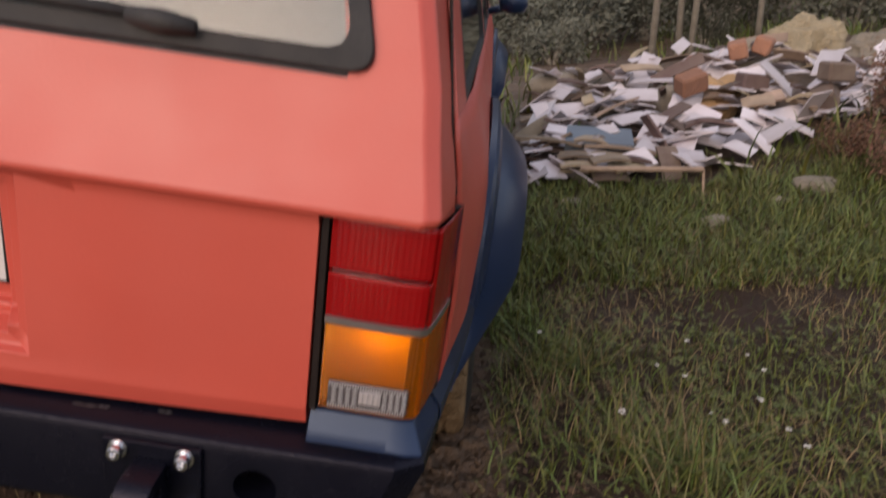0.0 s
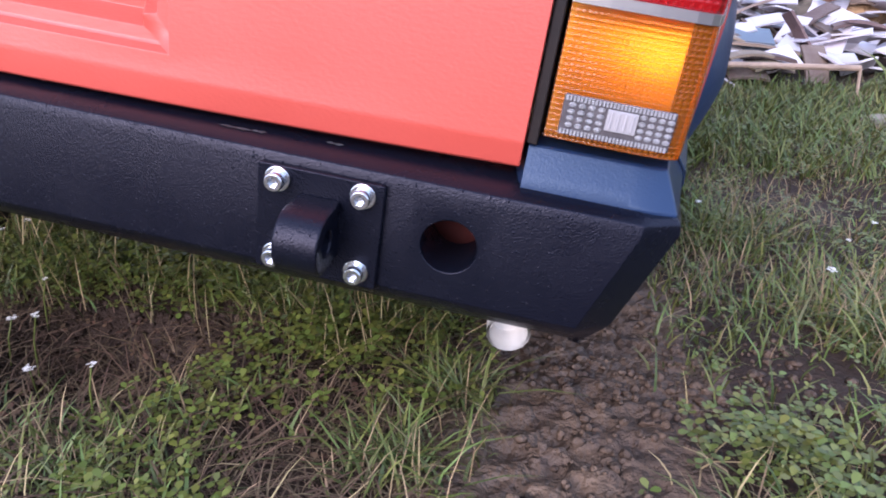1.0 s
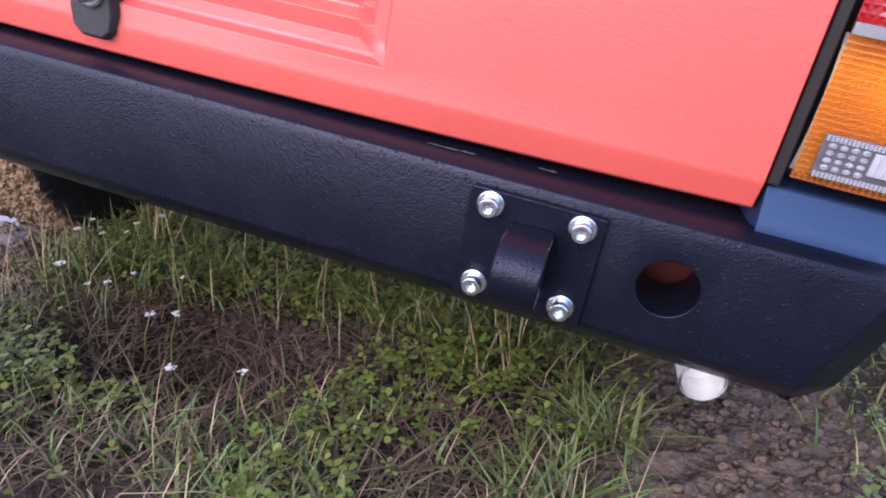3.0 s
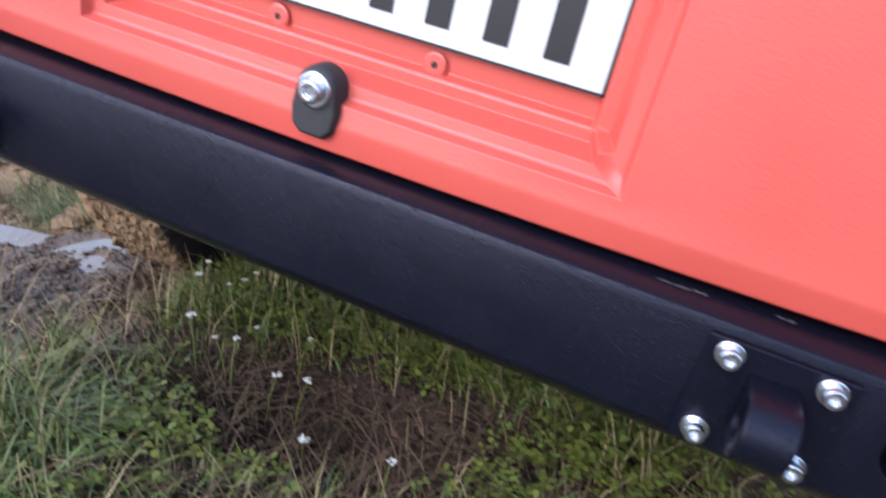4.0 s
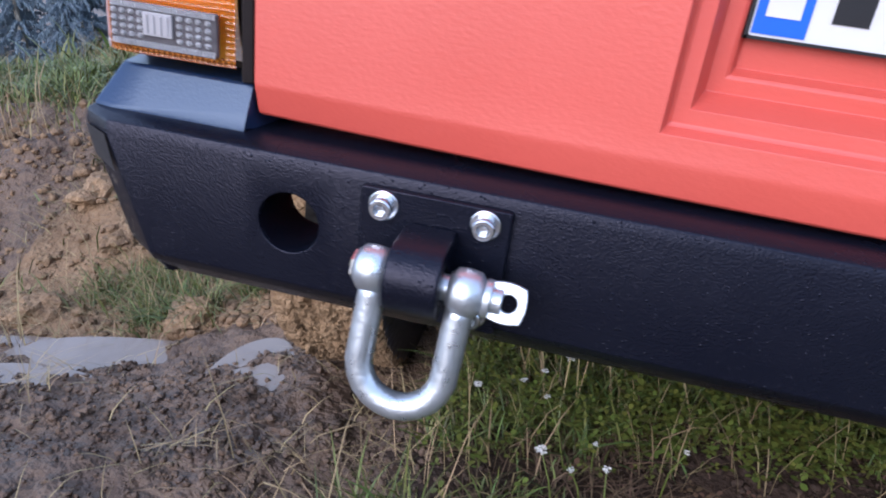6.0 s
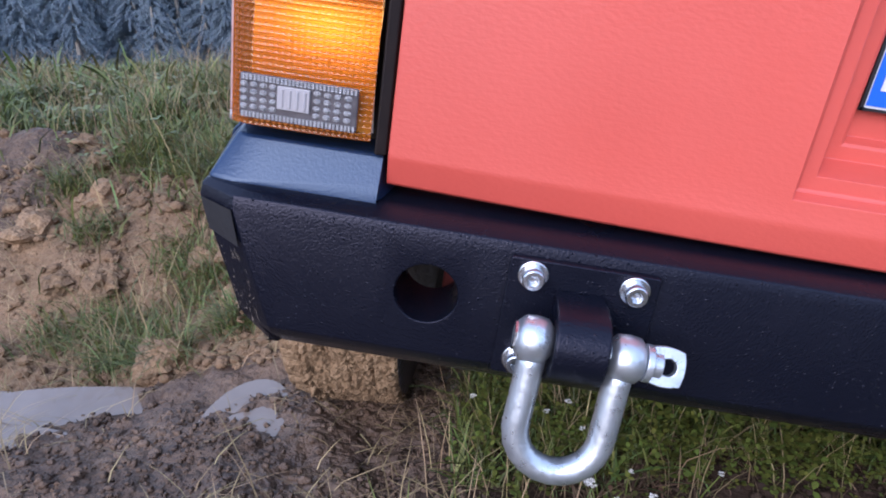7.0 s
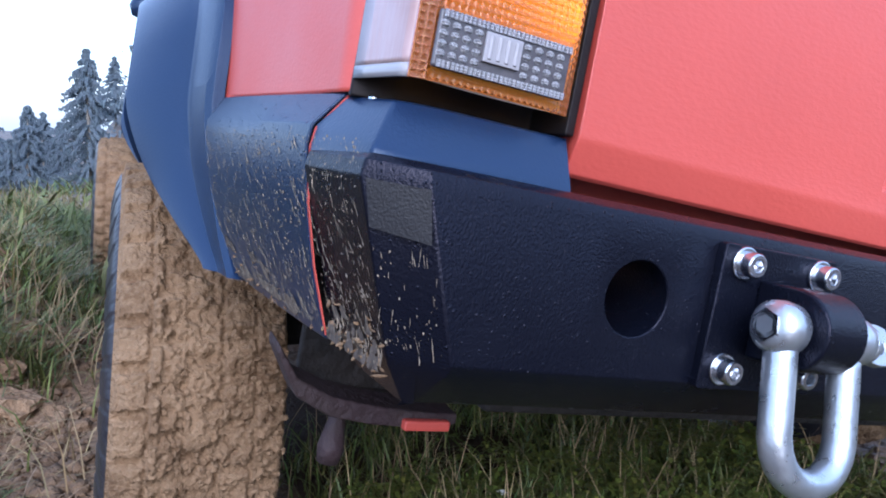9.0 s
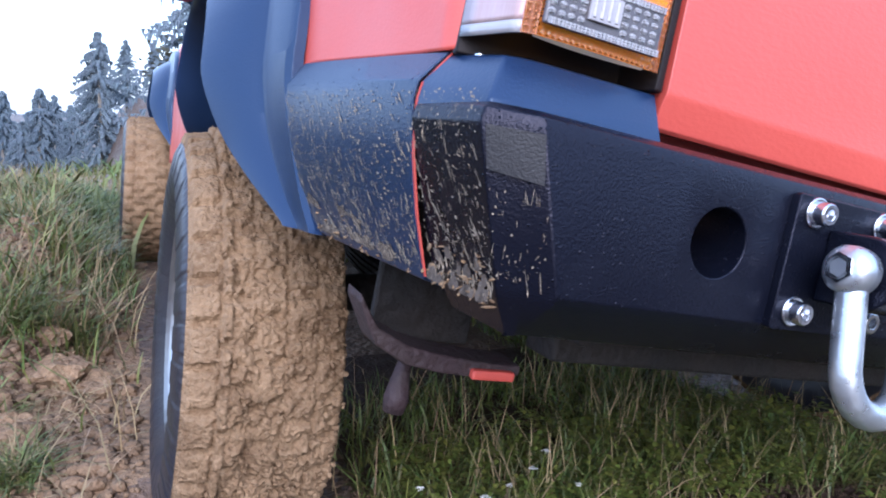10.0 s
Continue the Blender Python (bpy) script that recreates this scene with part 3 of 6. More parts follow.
for s in (-1, 1):
    for cy, cz in ARCH:
        bm = bmesh.new()
        rings = []
        for k in range(25):
            a = math.radians(22 + 136 * k / 24)
            rings.append([(s * x, cy - r * math.cos(a), cz + r * math.sin(a)) for x, r in ((0.45, 0.40), (0.84, 0.405), (0.862, 0.38))])
        loft(bm, rings, False)
        bm.faces.new([bm.verts.new((s * 0.46, cy - 0.405 * math.cos(math.radians(a)), cz + 0.405 * math.sin(math.radians(a)))) for a in range(22, 160, 8)])
        part("wheel_arch", bm, DARK, car, "dark mud-spattered wheel arch", smooth=True)
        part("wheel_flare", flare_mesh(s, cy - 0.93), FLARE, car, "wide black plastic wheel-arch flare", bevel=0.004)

# tail lights
CURVE = [(0.668, 0.050), (0.70, 0.0475), (0.74, 0.0465), (0.770, 0.047), (0.782, 0.049), (0.788, 0.053)]
SIDE_CURVE = [(0.788, 0.053), (0.7915, 0.062), (0.798, 0.090), (0.804, 0.120), (0.809, 0.147)]
SIDE_SHORT = [(0.788, 0.053), (0.7905, 0.062), (0.7945, 0.084), (0.798, 0.103), (0.801, 0.121)]


def strip(bm, curve, z0, z1, s, lift=0.0):
    loft(bm, [[(s * x, y - lift, z) for z in (z0, z0 + 0.004, z1 - 0.004, z1)] for x, y in curve], False)


for s in (-1, 1):
    bm = bmesh.new()                      # black housing with the reflector bowl behind the lenses
    side_curve = SIDE_SHORT if s < 0 else SIDE_CURVE
    outline = [(0.654, 0.056), (0.664, 0.052), (0.666, 0.10), (0.77, 0.11)] + ([(0.802, 0.122), (0.800, 0.134)] if s < 0 else [(0.811, 0.149), (0.810, 0.160)]) + [(0.654, 0.135)]
    loft(bm, [[(s * x, y, z) for x, y in outline] for z in (0.066, 0.078, 0.199, 0.33)])
    light = part("tail_light", bm, HOUSING, car, "tail light with red, amber and clear lenses", bevel=0.002)
    bm = bmesh.new()
    def sq(v):
        return math.copysign(abs(v) ** 0.55, v)
    loft(bm, [[(s * x, 0.060 + 3.6 * (z - 0.140) ** 2 - 2.2 * (x - 0.716) ** 2, z) for x in [0.669 + 0.0085 * q for q in range(13)]] for z in [0.081 + 0.0115 * q for q in range(11)]], False)
    for cz, h in ((0.267, 0.058),):
        loft(bm, [[(s * (0.726 + 0.056 * k * sq(math.cos(a))), 0.080 - 0.022 * k ** 2.0, cz + h * k * sq(math.sin(a))) for a in [j * math.tau / 24 for j in range(24)]] for k in (0.12, 0.45, 0.75, 1.0)], True, True)
    part("reflector", bm, REFLECT, light, "silver reflector bowl", smooth=True)
    bm = bmesh.new()
    strip(bm, CURVE, 0.078, 0.197, s)
    part("amber_lens", bm, AMBER, light, "ribbed amber indicator lens", smooth=True)
    bm = bmesh.new()
    strip(bm, CURVE, 0.206, 0.262, s)
    part("red_lens", bm, REDLENS, light, "ribbed red brake light lens", smooth=True, solid=0.0035)
    bm = bmesh.new()
    strip(bm, CURVE, 0.266, 0.330, s, -0.001)
    part("red_lens", bm, REDLENS, light, "ribbed red tail light lens", smooth=True, solid=0.0035)
    bm = bmesh.new()
    strip(bm, CURVE, 0.197, 0.206, s, 0.002)
    if s > 0:
        strip(bm, side_curve, 0.197, 0.206, s, 0.002)
    part("trim_strip", bm, CHROME, light, "dull chrome strip between the lenses", solid=0.004)
    bm = bmesh.new()
    strip(bm, side_curve, 0.078, 0.0865 if s < 0 else 0.197, s)
    part("side_lens", bm, FROST if s < 0 else AMBER, light, "grey foot of the side lens" if s < 0 else "amber side lens", smooth=True, solid=0.003)
    bm = bmesh.new()
    strip(bm, side_curve, 0.0865 if s < 0 else 0.197, 0.330, s)
    part("side_lens", bm, FADED if s < 0 else REDLENS, light, "side lens faded to pale pink" if s < 0 else "red side lens", smooth=True, solid=0.003)
    bm = bmesh.new()
    box(bm, s * 0.679, s * 0.778, 0.0405, 0.046, 0.086, 0.122)
    rev = part("reverse_lens", bm, REV_BASE, light, "clear ribbed reversing lens", bevel=0.002)
    bm = bmesh.new()                      # rows of small prisms round a plain middle
    for i in range(8):
        for j in range(4):
            x, z = (0.6835 + 0.0086 * i if i < 4 else 0.7460 + 0.0080 * (i - 4)), 0.0918 + 0.0061 * j
            rim = [bm.verts.new((s * (x + 0.0038 + 0.0034 * math.cos(a)), 0.0403, z + 0.0030 + 0.0026 * math.sin(a))) for a in [q * math.tau / 8 for q in range(8)]]
            top = [bm.verts.new((s * (x + 0.0038 + 0.0019 * math.cos(a)), 0.0384, z + 0.0030 + 0.0014 * math.sin(a))) for a in [q * math.tau / 8 for q in range(8)]]
            for q in range(8):
                bm.faces.new((rim[q], rim[(q + 1) % 8], top[(q + 1) % 8], top[q]))
            bm.faces.new(top)
    for i in range(30):                   # fine ribs along the border
        for z in (0.0863, 0.1168):
            box(bm, s * (0.6805 + 0.0032 * i), s * (0.6825 + 0.0032 * i), 0.0385, 0.0404, z, z + 0.0046)
    pane_bm = bmesh.new()
    box(pane_bm, s * 0.7185, s * 0.7455, 0.0375, 0.0402, 0.0965, 0.1155)
    for i in range(4):
        rod(pane_bm, [(s * (0.7225 + 0.0063 * i), 0.0375, 0.0985), (s * (0.7225 + 0.0063 * i), 0.0375, 0.1135)], 0.0016, 8)
    part("lens_window", pane_bm, FROST, light, "frosted middle of the reversing lens", bevel=0.0008)
    tagged(part("prism_grid", bm, CLEAR, light, "small clear prisms"), kind="stuff")

# number plate, its screws, and the lock below it
bm = bmesh.new()
loft(bm, [[(p.x, y, p.z) for p in rounded([(OFF - 0.26, 0, 0.160), (OFF + 0.26, 0, 0.160), (OFF + 0.26, 0, 0.274), (OFF - 0.26, 0, 0.274)], 0.008)] for y in (0.0975, 0.0935)])
plate = part("number_plate", bm, WHITE_PLATE, car, "white number plate with a blue band")
bm = bmesh.new()
box(bm, OFF - 0.257, OFF - 0.218, 0.0925, 0.0932, 0.163, 0.271)
part("blue_band", bm, BLUE_PLATE, plate, "blue band")
for k, x in enumerate((-0.190, -0.128, -0.035, 0.026, 0.087, 0.148, 0.209)):
    bm = bmesh.new()
    box(bm, OFF + x - 0.013, OFF + x + 0.013, 0.0922, 0.0932, 0.177, 0.257)
    part("print_bar", bm, INK, plate, "black bar", bevel=0.0)
bm = bmesh.new()
box(bm, OFF - 0.250, OFF - 0.225, 0.0918, 0.0924, 0.176, 0.192)
part("print_bar", bm, WHITE_PLATE, plate, "white bar")
bm = bmesh.new()
for z0, z1 in ((0.1585, 0.161), (0.273, 0.2755)):
    box(bm, OFF - 0.262, OFF + 0.262, 0.092, 0.099, z0, z1)
for x in (-0.2615, 0.2585):
    box(bm, OFF + x, OFF + x + 0.003, 0.092, 0.099, 0.1585, 0.2755)
part("plate_frame", bm, INK, plate, "thin black frame")
for s in (-1, 1):
    bm = bmesh.new()
    turned(bm, [(0.013, 0.0), (0.0125, 0.002), (0.010, 0.003)], pose(OFF + s * 0.0915, 0.101, 0.140, 90), 20)
    boss = part("screw_boss", bm, RED, car, smooth=False)
    bm = bmesh.new()
    turned(bm, [(0.0035, 0.0), (0.0035, 0.0036)], pose(OFF + s * 0.0915, 0.101, 0.140, 90), 10)
    part("screw_hole", bm, INK, boss, "dark screw hole")
bm = bmesh.new()
outline = []
for k in range(13):
    a = math.pi * k / 12
    outline.append((0.0235 * math.cos(a), 0.097 + 0.0235 * math.sin(a)))
outline += [(-0.027, 0.075), (-0.024, 0.055), (-0.014, 0.046), (0.014, 0.046), (0.024, 0.055), (0.027, 0.075)]
loft(bm, [[(OFF - 0.002 + x * k, y, 0.08 + (z - 0.08) * k) for x, z in outline] for y, k in ((0.064, 1.0), (0.042, 0.97), (0.0365, 0.88))])
lock = part("tailgate_lock", bm, RUBBER, car, "black lock bezel with a steel bolt head", bevel=0.002)
bm = bmesh.new()
turned(bm, [(0.0185, 0.0), (0.0185, 0.004), (0.016, 0.0055)], pose(OFF - 0.002, 0.038, 0.0955, 90), 28)
turned(bm, [(0.0125, 0.0), (0.0125, 0.010), (0.010, 0.0125), (0.006, 0.0125), (0.005, 0.009)], pose(OFF - 0.002, 0.035, 0.0955, 90), 20)
part("lock_bolt", bm, BOLT, lock, "bright steel bolt with washer", smooth=False, bevel=0.001)

# steel bumper: one folded sheet, with holes, closed by sloping end blocks
A_OUT = [(0.645, 0.016), (0.72, 0.016), (0.774, 0.0162), (0.7925, 0.0281), (0.811, 0.040), (0.8215, 0.138)]
B_OUT = [(0.645, 0.016), (0.705, 0.016), (0.738, 0.0165), (0.756, 0.02875), (0.774, 0.041), (0.783, 0.136)]
IN_N = [(0, 1), (0, 1), (0, 1), (-0.5, 0.85), (-0.85, 0.5), (-1.0, 0.1)]
bm = bmesh.new()


def column(x):
    return [(x, 0.115, -0.128), (x, 0.060, -0.135), (x, 0.0215, -0.105), (x, 0.016, -0.096), (x, 0.016, 0.012), (x, 0.0195, 0.0215), (x, 0.030, 0.0265), (x, 0.10, 0.0275)]


cols = [column(x) for x in (-0.645, -0.56, 0.56, 0.645)]
for s in (1, -1):
    ends = []
    for (ax, ay), (bx, by), (nx, ny) in zip(A_OUT, B_OUT, IN_N):
        n = Vector((nx, ny)).normalized()
        low = Vector((bx, by))
        up = Vector((ax, ay))
        ends.append([(s * (low + n * (0.060 if nx else 0.099)).x, (low + n * (0.060 if nx else 0.099)).y, -0.128), (s * (low + n * (0.030 if nx else 0.044)).x, (low + n * (0.030 if nx else 0.044)).y, -0.135), (s * (low + n * 0.0055).x, (low + n * 0.0055).y, -0.105),
                     (s * low.x, low.y, -0.096), (s * up.x, up.y, 0.012), (s * (up + n * (0.002 if nx else 0.0035)).x, (up + n * (0.002 if nx else 0.0035)).y, 0.0225), (s * (up + n * (0.007 if nx else 0.014)).x, (up + n * (0.007 if nx else 0.014)).y, 0.0268), (s * (up + n * (0.030 if nx else 0.084)).x, (up + n * (0.030 if nx else 0.084)).y, 0.0275)])
    cols = cols + ends[1:] if s == 1 else [e for e in ends[:0:-1]] + cols
cv = [[bm.verts.new(p) for p in c] for c in cols]
hole_cells = []
for a, b in zip(cv, cv[1:]):
    for j in range(7):
        mid = (a[3].co.x + b[3].co.x) / 2
        if j == 3 and 0.56 < abs(mid) < 0.645:
            hole_cells.append((a, b))
            continue
        bm.faces.new((a[j], b[j], b[j + 1], a[j + 1]))
for a, b in hole_cells:                   # the sheet round each round hole
    sx = 1 if a[3].co.x > 0 else -1
    cx, cz, r, n = sx * 0.602, -0.038, 0.0275, 28
    corner = [a[3], b[3], b[4], a[4]]
    ring = [bm.verts.new((cx + r * math.cos(k * math.tau / n), 0.016, cz + r * math.sin(k * math.tau / n))) for k in range(n)]
    back = [bm.verts.new((v.co.x, 0.085, v.co.z)) for v in ring]
    for k in range(n):
        bm.faces.new((ring[k], ring[(k + 1) % n], back[(k + 1) % n], back[k]))
    order = sorted(corner, key=lambda v: math.atan2(v.co.z - cz, v.co.x - cx) % math.tau)
    ang = [math.atan2(v.co.z - cz, v.co.x - cx) % math.tau for v in order]
    idx = [round(t / math.tau * n) % n for t in ang]
    for q in range(4):
        i0, i1 = idx[q], idx[(q + 1) % 4]
        span = [ring[(i0 + k) % n] for k in range((i1 - i0) % n + 1)]
        bm.faces.new([order[q], order[(q + 1) % 4]] + span[::-1])
bumper = part("steel_bumper", bm, BLACK_STEEL, car, "black textured steel bumper with round holes", bevel=0.0045)

CAP_Z = (-0.124, -0.114, -0.065, -0.015, 0.028, 0.042, 0.068, 0.070)


def cap_at(t, z):
    """Plan of the side cap at height z, t from the joint to the flare."""
    x0 = np.interp(z, CAP_Z, (0.74, 0.782, 0.800, 0.8135, 0.8208, 0.8190, 0.7985, 0.775))
    x1 = np.interp(z, CAP_Z, (0.77, 0.811, 0.835, 0.850, 0.857, 0.857, 0.844, 0.81))
    y1 = np.interp(z, CAP_Z, (0.36, 0.378, 0.41, 0.44, 0.46, 0.464, 0.448, 0.447))
    return float(x0 + (x1 - x0) * (t + 0.25 * t * (1 - t))), float(0.1435 + (y1 - 0.1435) * t)


for s in (-1, 1):
    bm = bmesh.new()                      # sloping block under the light
    foot = [(0.657, 0.043, 0.0290), (0.760, 0.042, 0.0290), (0.783, 0.0405, 0.0285), (0.8050, 0.0455, 0.0285), (0.8150, 0.138, 0.0285)]
    crest = [(0.657, 0.061, 0.065), (0.755, 0.062, 0.065), (0.775, 0.063, 0.0645), (0.788, 0.068, 0.064), (0.797, 0.138, 0.067)]
    rear = [(0.657, 0.13, 0.065), (0.74, 0.13, 0.066), (0.76, 0.135, 0.066), (0.77, 0.14, 0.066), (0.79, 0.144, 0.067)]
    mid = [tuple(a + 0.35 * (b - a) for a, b in zip(p, q)) for p, q in zip(foot, crest)]
    foot[-1], mid[-1], crest[-1] = (0.8190, 0.1405, 0.0285), (0.8168, 0.1405, 0.042), (0.7975, 0.1405, 0.067)
    base = [(x - 0.02, max(y, 0.14), 0.016) for x, y, z in foot]
    loft(bm, [[(s * x, y, z) for x, y, z in r] for r in (base, [(x, y, 0.016) for x, y, z in foot], foot, mid, crest, rear)], False)
    loft(bm, [[(s * x, y, z) for x, y, z in r] for r in ([foot[0], crest[0]], [base[0], rear[0]])], False)
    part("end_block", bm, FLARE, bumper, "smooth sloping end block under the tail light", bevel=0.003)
    bm = bmesh.new()                      # side cap between bumper and flare, its front edge following the flare
    rings = []
    for k in range(11):
        t = k / 10
        ring = []
        for z in CAP_Z:
            x, y = cap_at(t, z)
            ring.append((s * x, y, z))
        rings.append(ring)
    loft(bm, rings, False)
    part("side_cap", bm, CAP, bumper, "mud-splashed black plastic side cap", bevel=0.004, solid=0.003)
    if s < 0:                             # screw on the block, and the strip of red body left bare in the joint
        bm = bmesh.new()
        turned(bm, [(0.0042, 0.0), (0.0042, 0.0018), (0.003, 0.003), (0.0, 0.0032)], pose(s * 0.789, 0.106, 0.0645, 0, 0, 0), 14, False)
        part("screw", bm, BOLT, bumper, "small screw head")
        bm = bmesh.new()
        line = ((0.782, -0.112), (0.7995, -0.062), (0.8130, -0.015), (0.8205, 0.026), (0.8185, 0.040), (0.798, 0.0685))
        loft(bm, [[(s * (x + e), 0.1392 + d * w, z) for (x, z), w, e in zip(line, (0.9, 1.5, 1.2, 0.9, 0.9, 0.9), (0.0010, 0.0012, 0.0004, -0.0015, -0.0015, -0.0015))] for d in (0.0, 0.0038)], False)
        part("joint_strip", bm, RED, bumper, "bare red strip in the bumper joint", solid=0.001)
bm = bmesh.new()                          # thin grey sheet for the lit upper half of one corner's chamfer
loft(bm, [[(-0.8085, 0.0362, 0.011), (-0.8010, 0.0364, -0.018)], [(-0.7740, 0.0148, 0.011), (-0.7670, 0.0150, -0.022)]], False)
part("primer_patch", bm, LIT_CHAMFER, bumper, "lighter grey sheet for the lit part of the corner chamfer")
# scuffs on the bumper's upper flange
for x, y, w in ((0.371, 0.045, 0.018), (0.395, 0.047, 0.008), (0.47, 0.056, 0.010)):
    bm = bmesh.new()
    bm.faces.new([bm.verts.new(p) for p in ((x - w, y, 0.0277), (x - w * 0.4, y - 0.003, 0.0277), (x + w * 0.1, y - 0.002, 0.0277), (x + w * 0.5, y - 0.004, 0.0277), (x + w, y + 0.001, 0.0278), (x + w * 0.4, y + 0.003, 0.0278), (x - w * 0.1, y + 0.001, 0.0278), (x - w * 0.5, y + 0.003, 0.0278))])
    part("scuff", bm, SCUFF, bumper, "grey scuff on the upper flange")

for s in (-1, 1):
    cx = s * 0.474
    bm = bmesh.new()
    loft(bm, [[(p.x, y, p.z) for p in rounded([(cx - 0.0625, 0, -0.098), (cx + 0.0625, 0, -0.098), (cx + 0.0625, 0, 0.0135), (cx - 0.0625, 0, 0.0135)], 0.003, 2)] for y in (0.0165, 0.008)])
    mount = part("tow_plate", bm, BLACK_STEEL, bumper, "black bolted recovery plate", bevel=0.0015)
    bm = bmesh.new()                      # D-shaped lug with an eye for the pin
    n, cy, cz, R, r = 28, -0.027, -0.040, 0.030, 0.0135
    outer, eye = [], []
    for k in range(n):
        a = k * math.tau / n
        y, z = -math.cos(a) * R, math.sin(a) * R
        if y > 0:
            y, z = (0.0352, math.copysign(R, z)) if abs(z) > 0.02 else (0.0352, z)
        outer.append((cy + y, cz + z))
        eye.append((cy - math.cos(a) * r, cz + math.sin(a) * r))
    w = 0.0215
    loft(bm, [[(cx + x, y, z) for y, z in lst] for x, lst in ((-w, eye), (-w, outer), (w, outer), (w, eye), (-w, eye))], True, False)
    bmesh.ops.remove_doubles(bm, verts=bm.verts, dist=1e-5)
    part("tow_lug", bm, BLACK_STEEL, bumper, "black steel lug with an eye", bevel=0.0025)
    for bx in (-0.042, 0.042):
        for bz in (0.0, -0.081):
            bm = bmesh.new()
            m = pose(cx + bx, 0.008, bz, 90)
            turned(bm, [(0.0128, 0.0), (0.0128, 0.0022), (0.0118, 0.0028), (0.0098, 0.0028)], m, 24)
            turned(bm, [(0.0094, 0.0026), (0.0094, 0.0125), (0.0084, 0.0138), (0.0054, 0.0138)], m, 24, False)
            turned(bm, [(0.0054, 0.0138), (0.0048, 0.0138), (0.0048, 0.008), (0.0001, 0.0075)], m, 6, False)
            part("bolt", bm, BOLT, bumper, "zinc-plated socket-head bolt with washer", bevel=0.0006)

# dried splashes of mud on the left corner and flare
def cap_point(t, z):
    """A point on the left side cap, t from the joint to the flare."""
    x, y = cap_at(t, z)
    return Vector((-x - 0.0024, y, z))


def corner_point(t, z):
    """A point on the bumper's left corner facet, t from the rear face to the joint."""
    w = min(1, max(0, -z / 0.096))
    a = Vector((-0.811, 0.040, z)).lerp(Vector((-0.8215, 0.138, z)), t)
    b = Vector((-0.774, 0.041, z)).lerp(Vector((-0.783, 0.136, z)), t)
    return a.lerp(b, w) + Vector((-0.0014, -0.0004, 0))


def chamfer_point(t, z):
    """A point on the chamfer of the left corner, t from the side facet to the rear face."""
    w = min(1, max(0, -z / 0.096))
    a = Vector((-0.811, 0.040, z)).lerp(Vector((-0.774, 0.0162, z)), t)
    b = Vector((-0.774, 0.041, z)).lerp(Vector((-0.738, 0.0165, z)), t)
    return a.lerp(b, w) + Vector((-0.0009, -0.0016, 0))


rng = random.Random(4)
bm = bmesh.new()
for k in range(3000):
    side = rng.random() < 0.74
    cham = not side and rng.random() < 0.10
    low = rng.random() ** (1.8 if rng.random() < 0.7 else 0.9)
    t, z = rng.random(), -0.106 + 0.14 * low
    f = chamfer_point if cham else cap_point if side else corner_point
    if cham:
        z = -0.09 + 0.06 * rng.random() ** 2.0
    drop = rng.random() < 0.12 + 0.22 * (1 - low)
    b = rng.uniform(0.003, 0.011) * rng.random() if drop else 0.0003 + 0.0010 * rng.random() ** 4
    wide = 0.22 if side else 0.085        # metres from one end of the face to the other
    w = (rng.uniform(0.0002, 0.0006) if drop else b * rng.uniform(0.6, 1.5)) / wide
    lean = rng.uniform(-0.1, 0.7) * b / wide
    ring = []
    for q in range(7):
        a = q * math.tau / 7
        e = rng.uniform(0.6, 1.25)
        ring.append(bm.verts.new(f(min(1, max(0, t + w * e * math.cos(a) + lean * math.sin(a))), z + b * e * math.sin(a))))
    bm.faces.new(ring)
tagged(part("mud_splash", bm, SPLASH, bumper, "dried mud splashes and drips"), kind="stuff")
bm = bmesh.new()                          # clotted mud along the lower corner
for k in range(150):
    side = rng.random() < 0.5
    c = (cap_point if side else corner_point)(rng.random(), -0.113 + 0.034 * rng.random() ** 2.2) + Vector((0.002, 0, 0))
    r = 0.0010 + 0.0034 * rng.random() ** 2
    bmesh.ops.create_icosphere(bm, subdivisions=1, radius=1, matrix=Matrix.Translation(c) @ Euler((rng.random() * 6, rng.random() * 6, 0)).to_matrix().to_4x4() @ Matrix.Diagonal((r * 0.35, r * rng.uniform(1, 2.2), r * rng.uniform(0.4, 0.9), 1)))
tagged(part("mud_crust", bm, MUD, bumper, "clots of dried mud under the corner", smooth=True), kind="stuff")
bm = bmesh.new()
for k in range(46):                       # smeared film of mud along the lower edge
    f = rng.choice((cap_point, corner_point))
    t, z = rng.random(), -0.110 + 0.030 * rng.random() ** 2
    ring = []
    for q in range(9):
        a, e = q * math.tau / 9, rng.uniform(0.5, 1.3)
        ring.append(bm.verts.new(f(min(1, max(0, t + 0.05 * e * math.cos(a))), max(-0.112, z + 0.006 * e * math.sin(a)))))
    bm.faces.new(ring)
tagged(part("mud_film", bm, FILM, bumper, "thin brown film of dried mud"), kind="stuff")

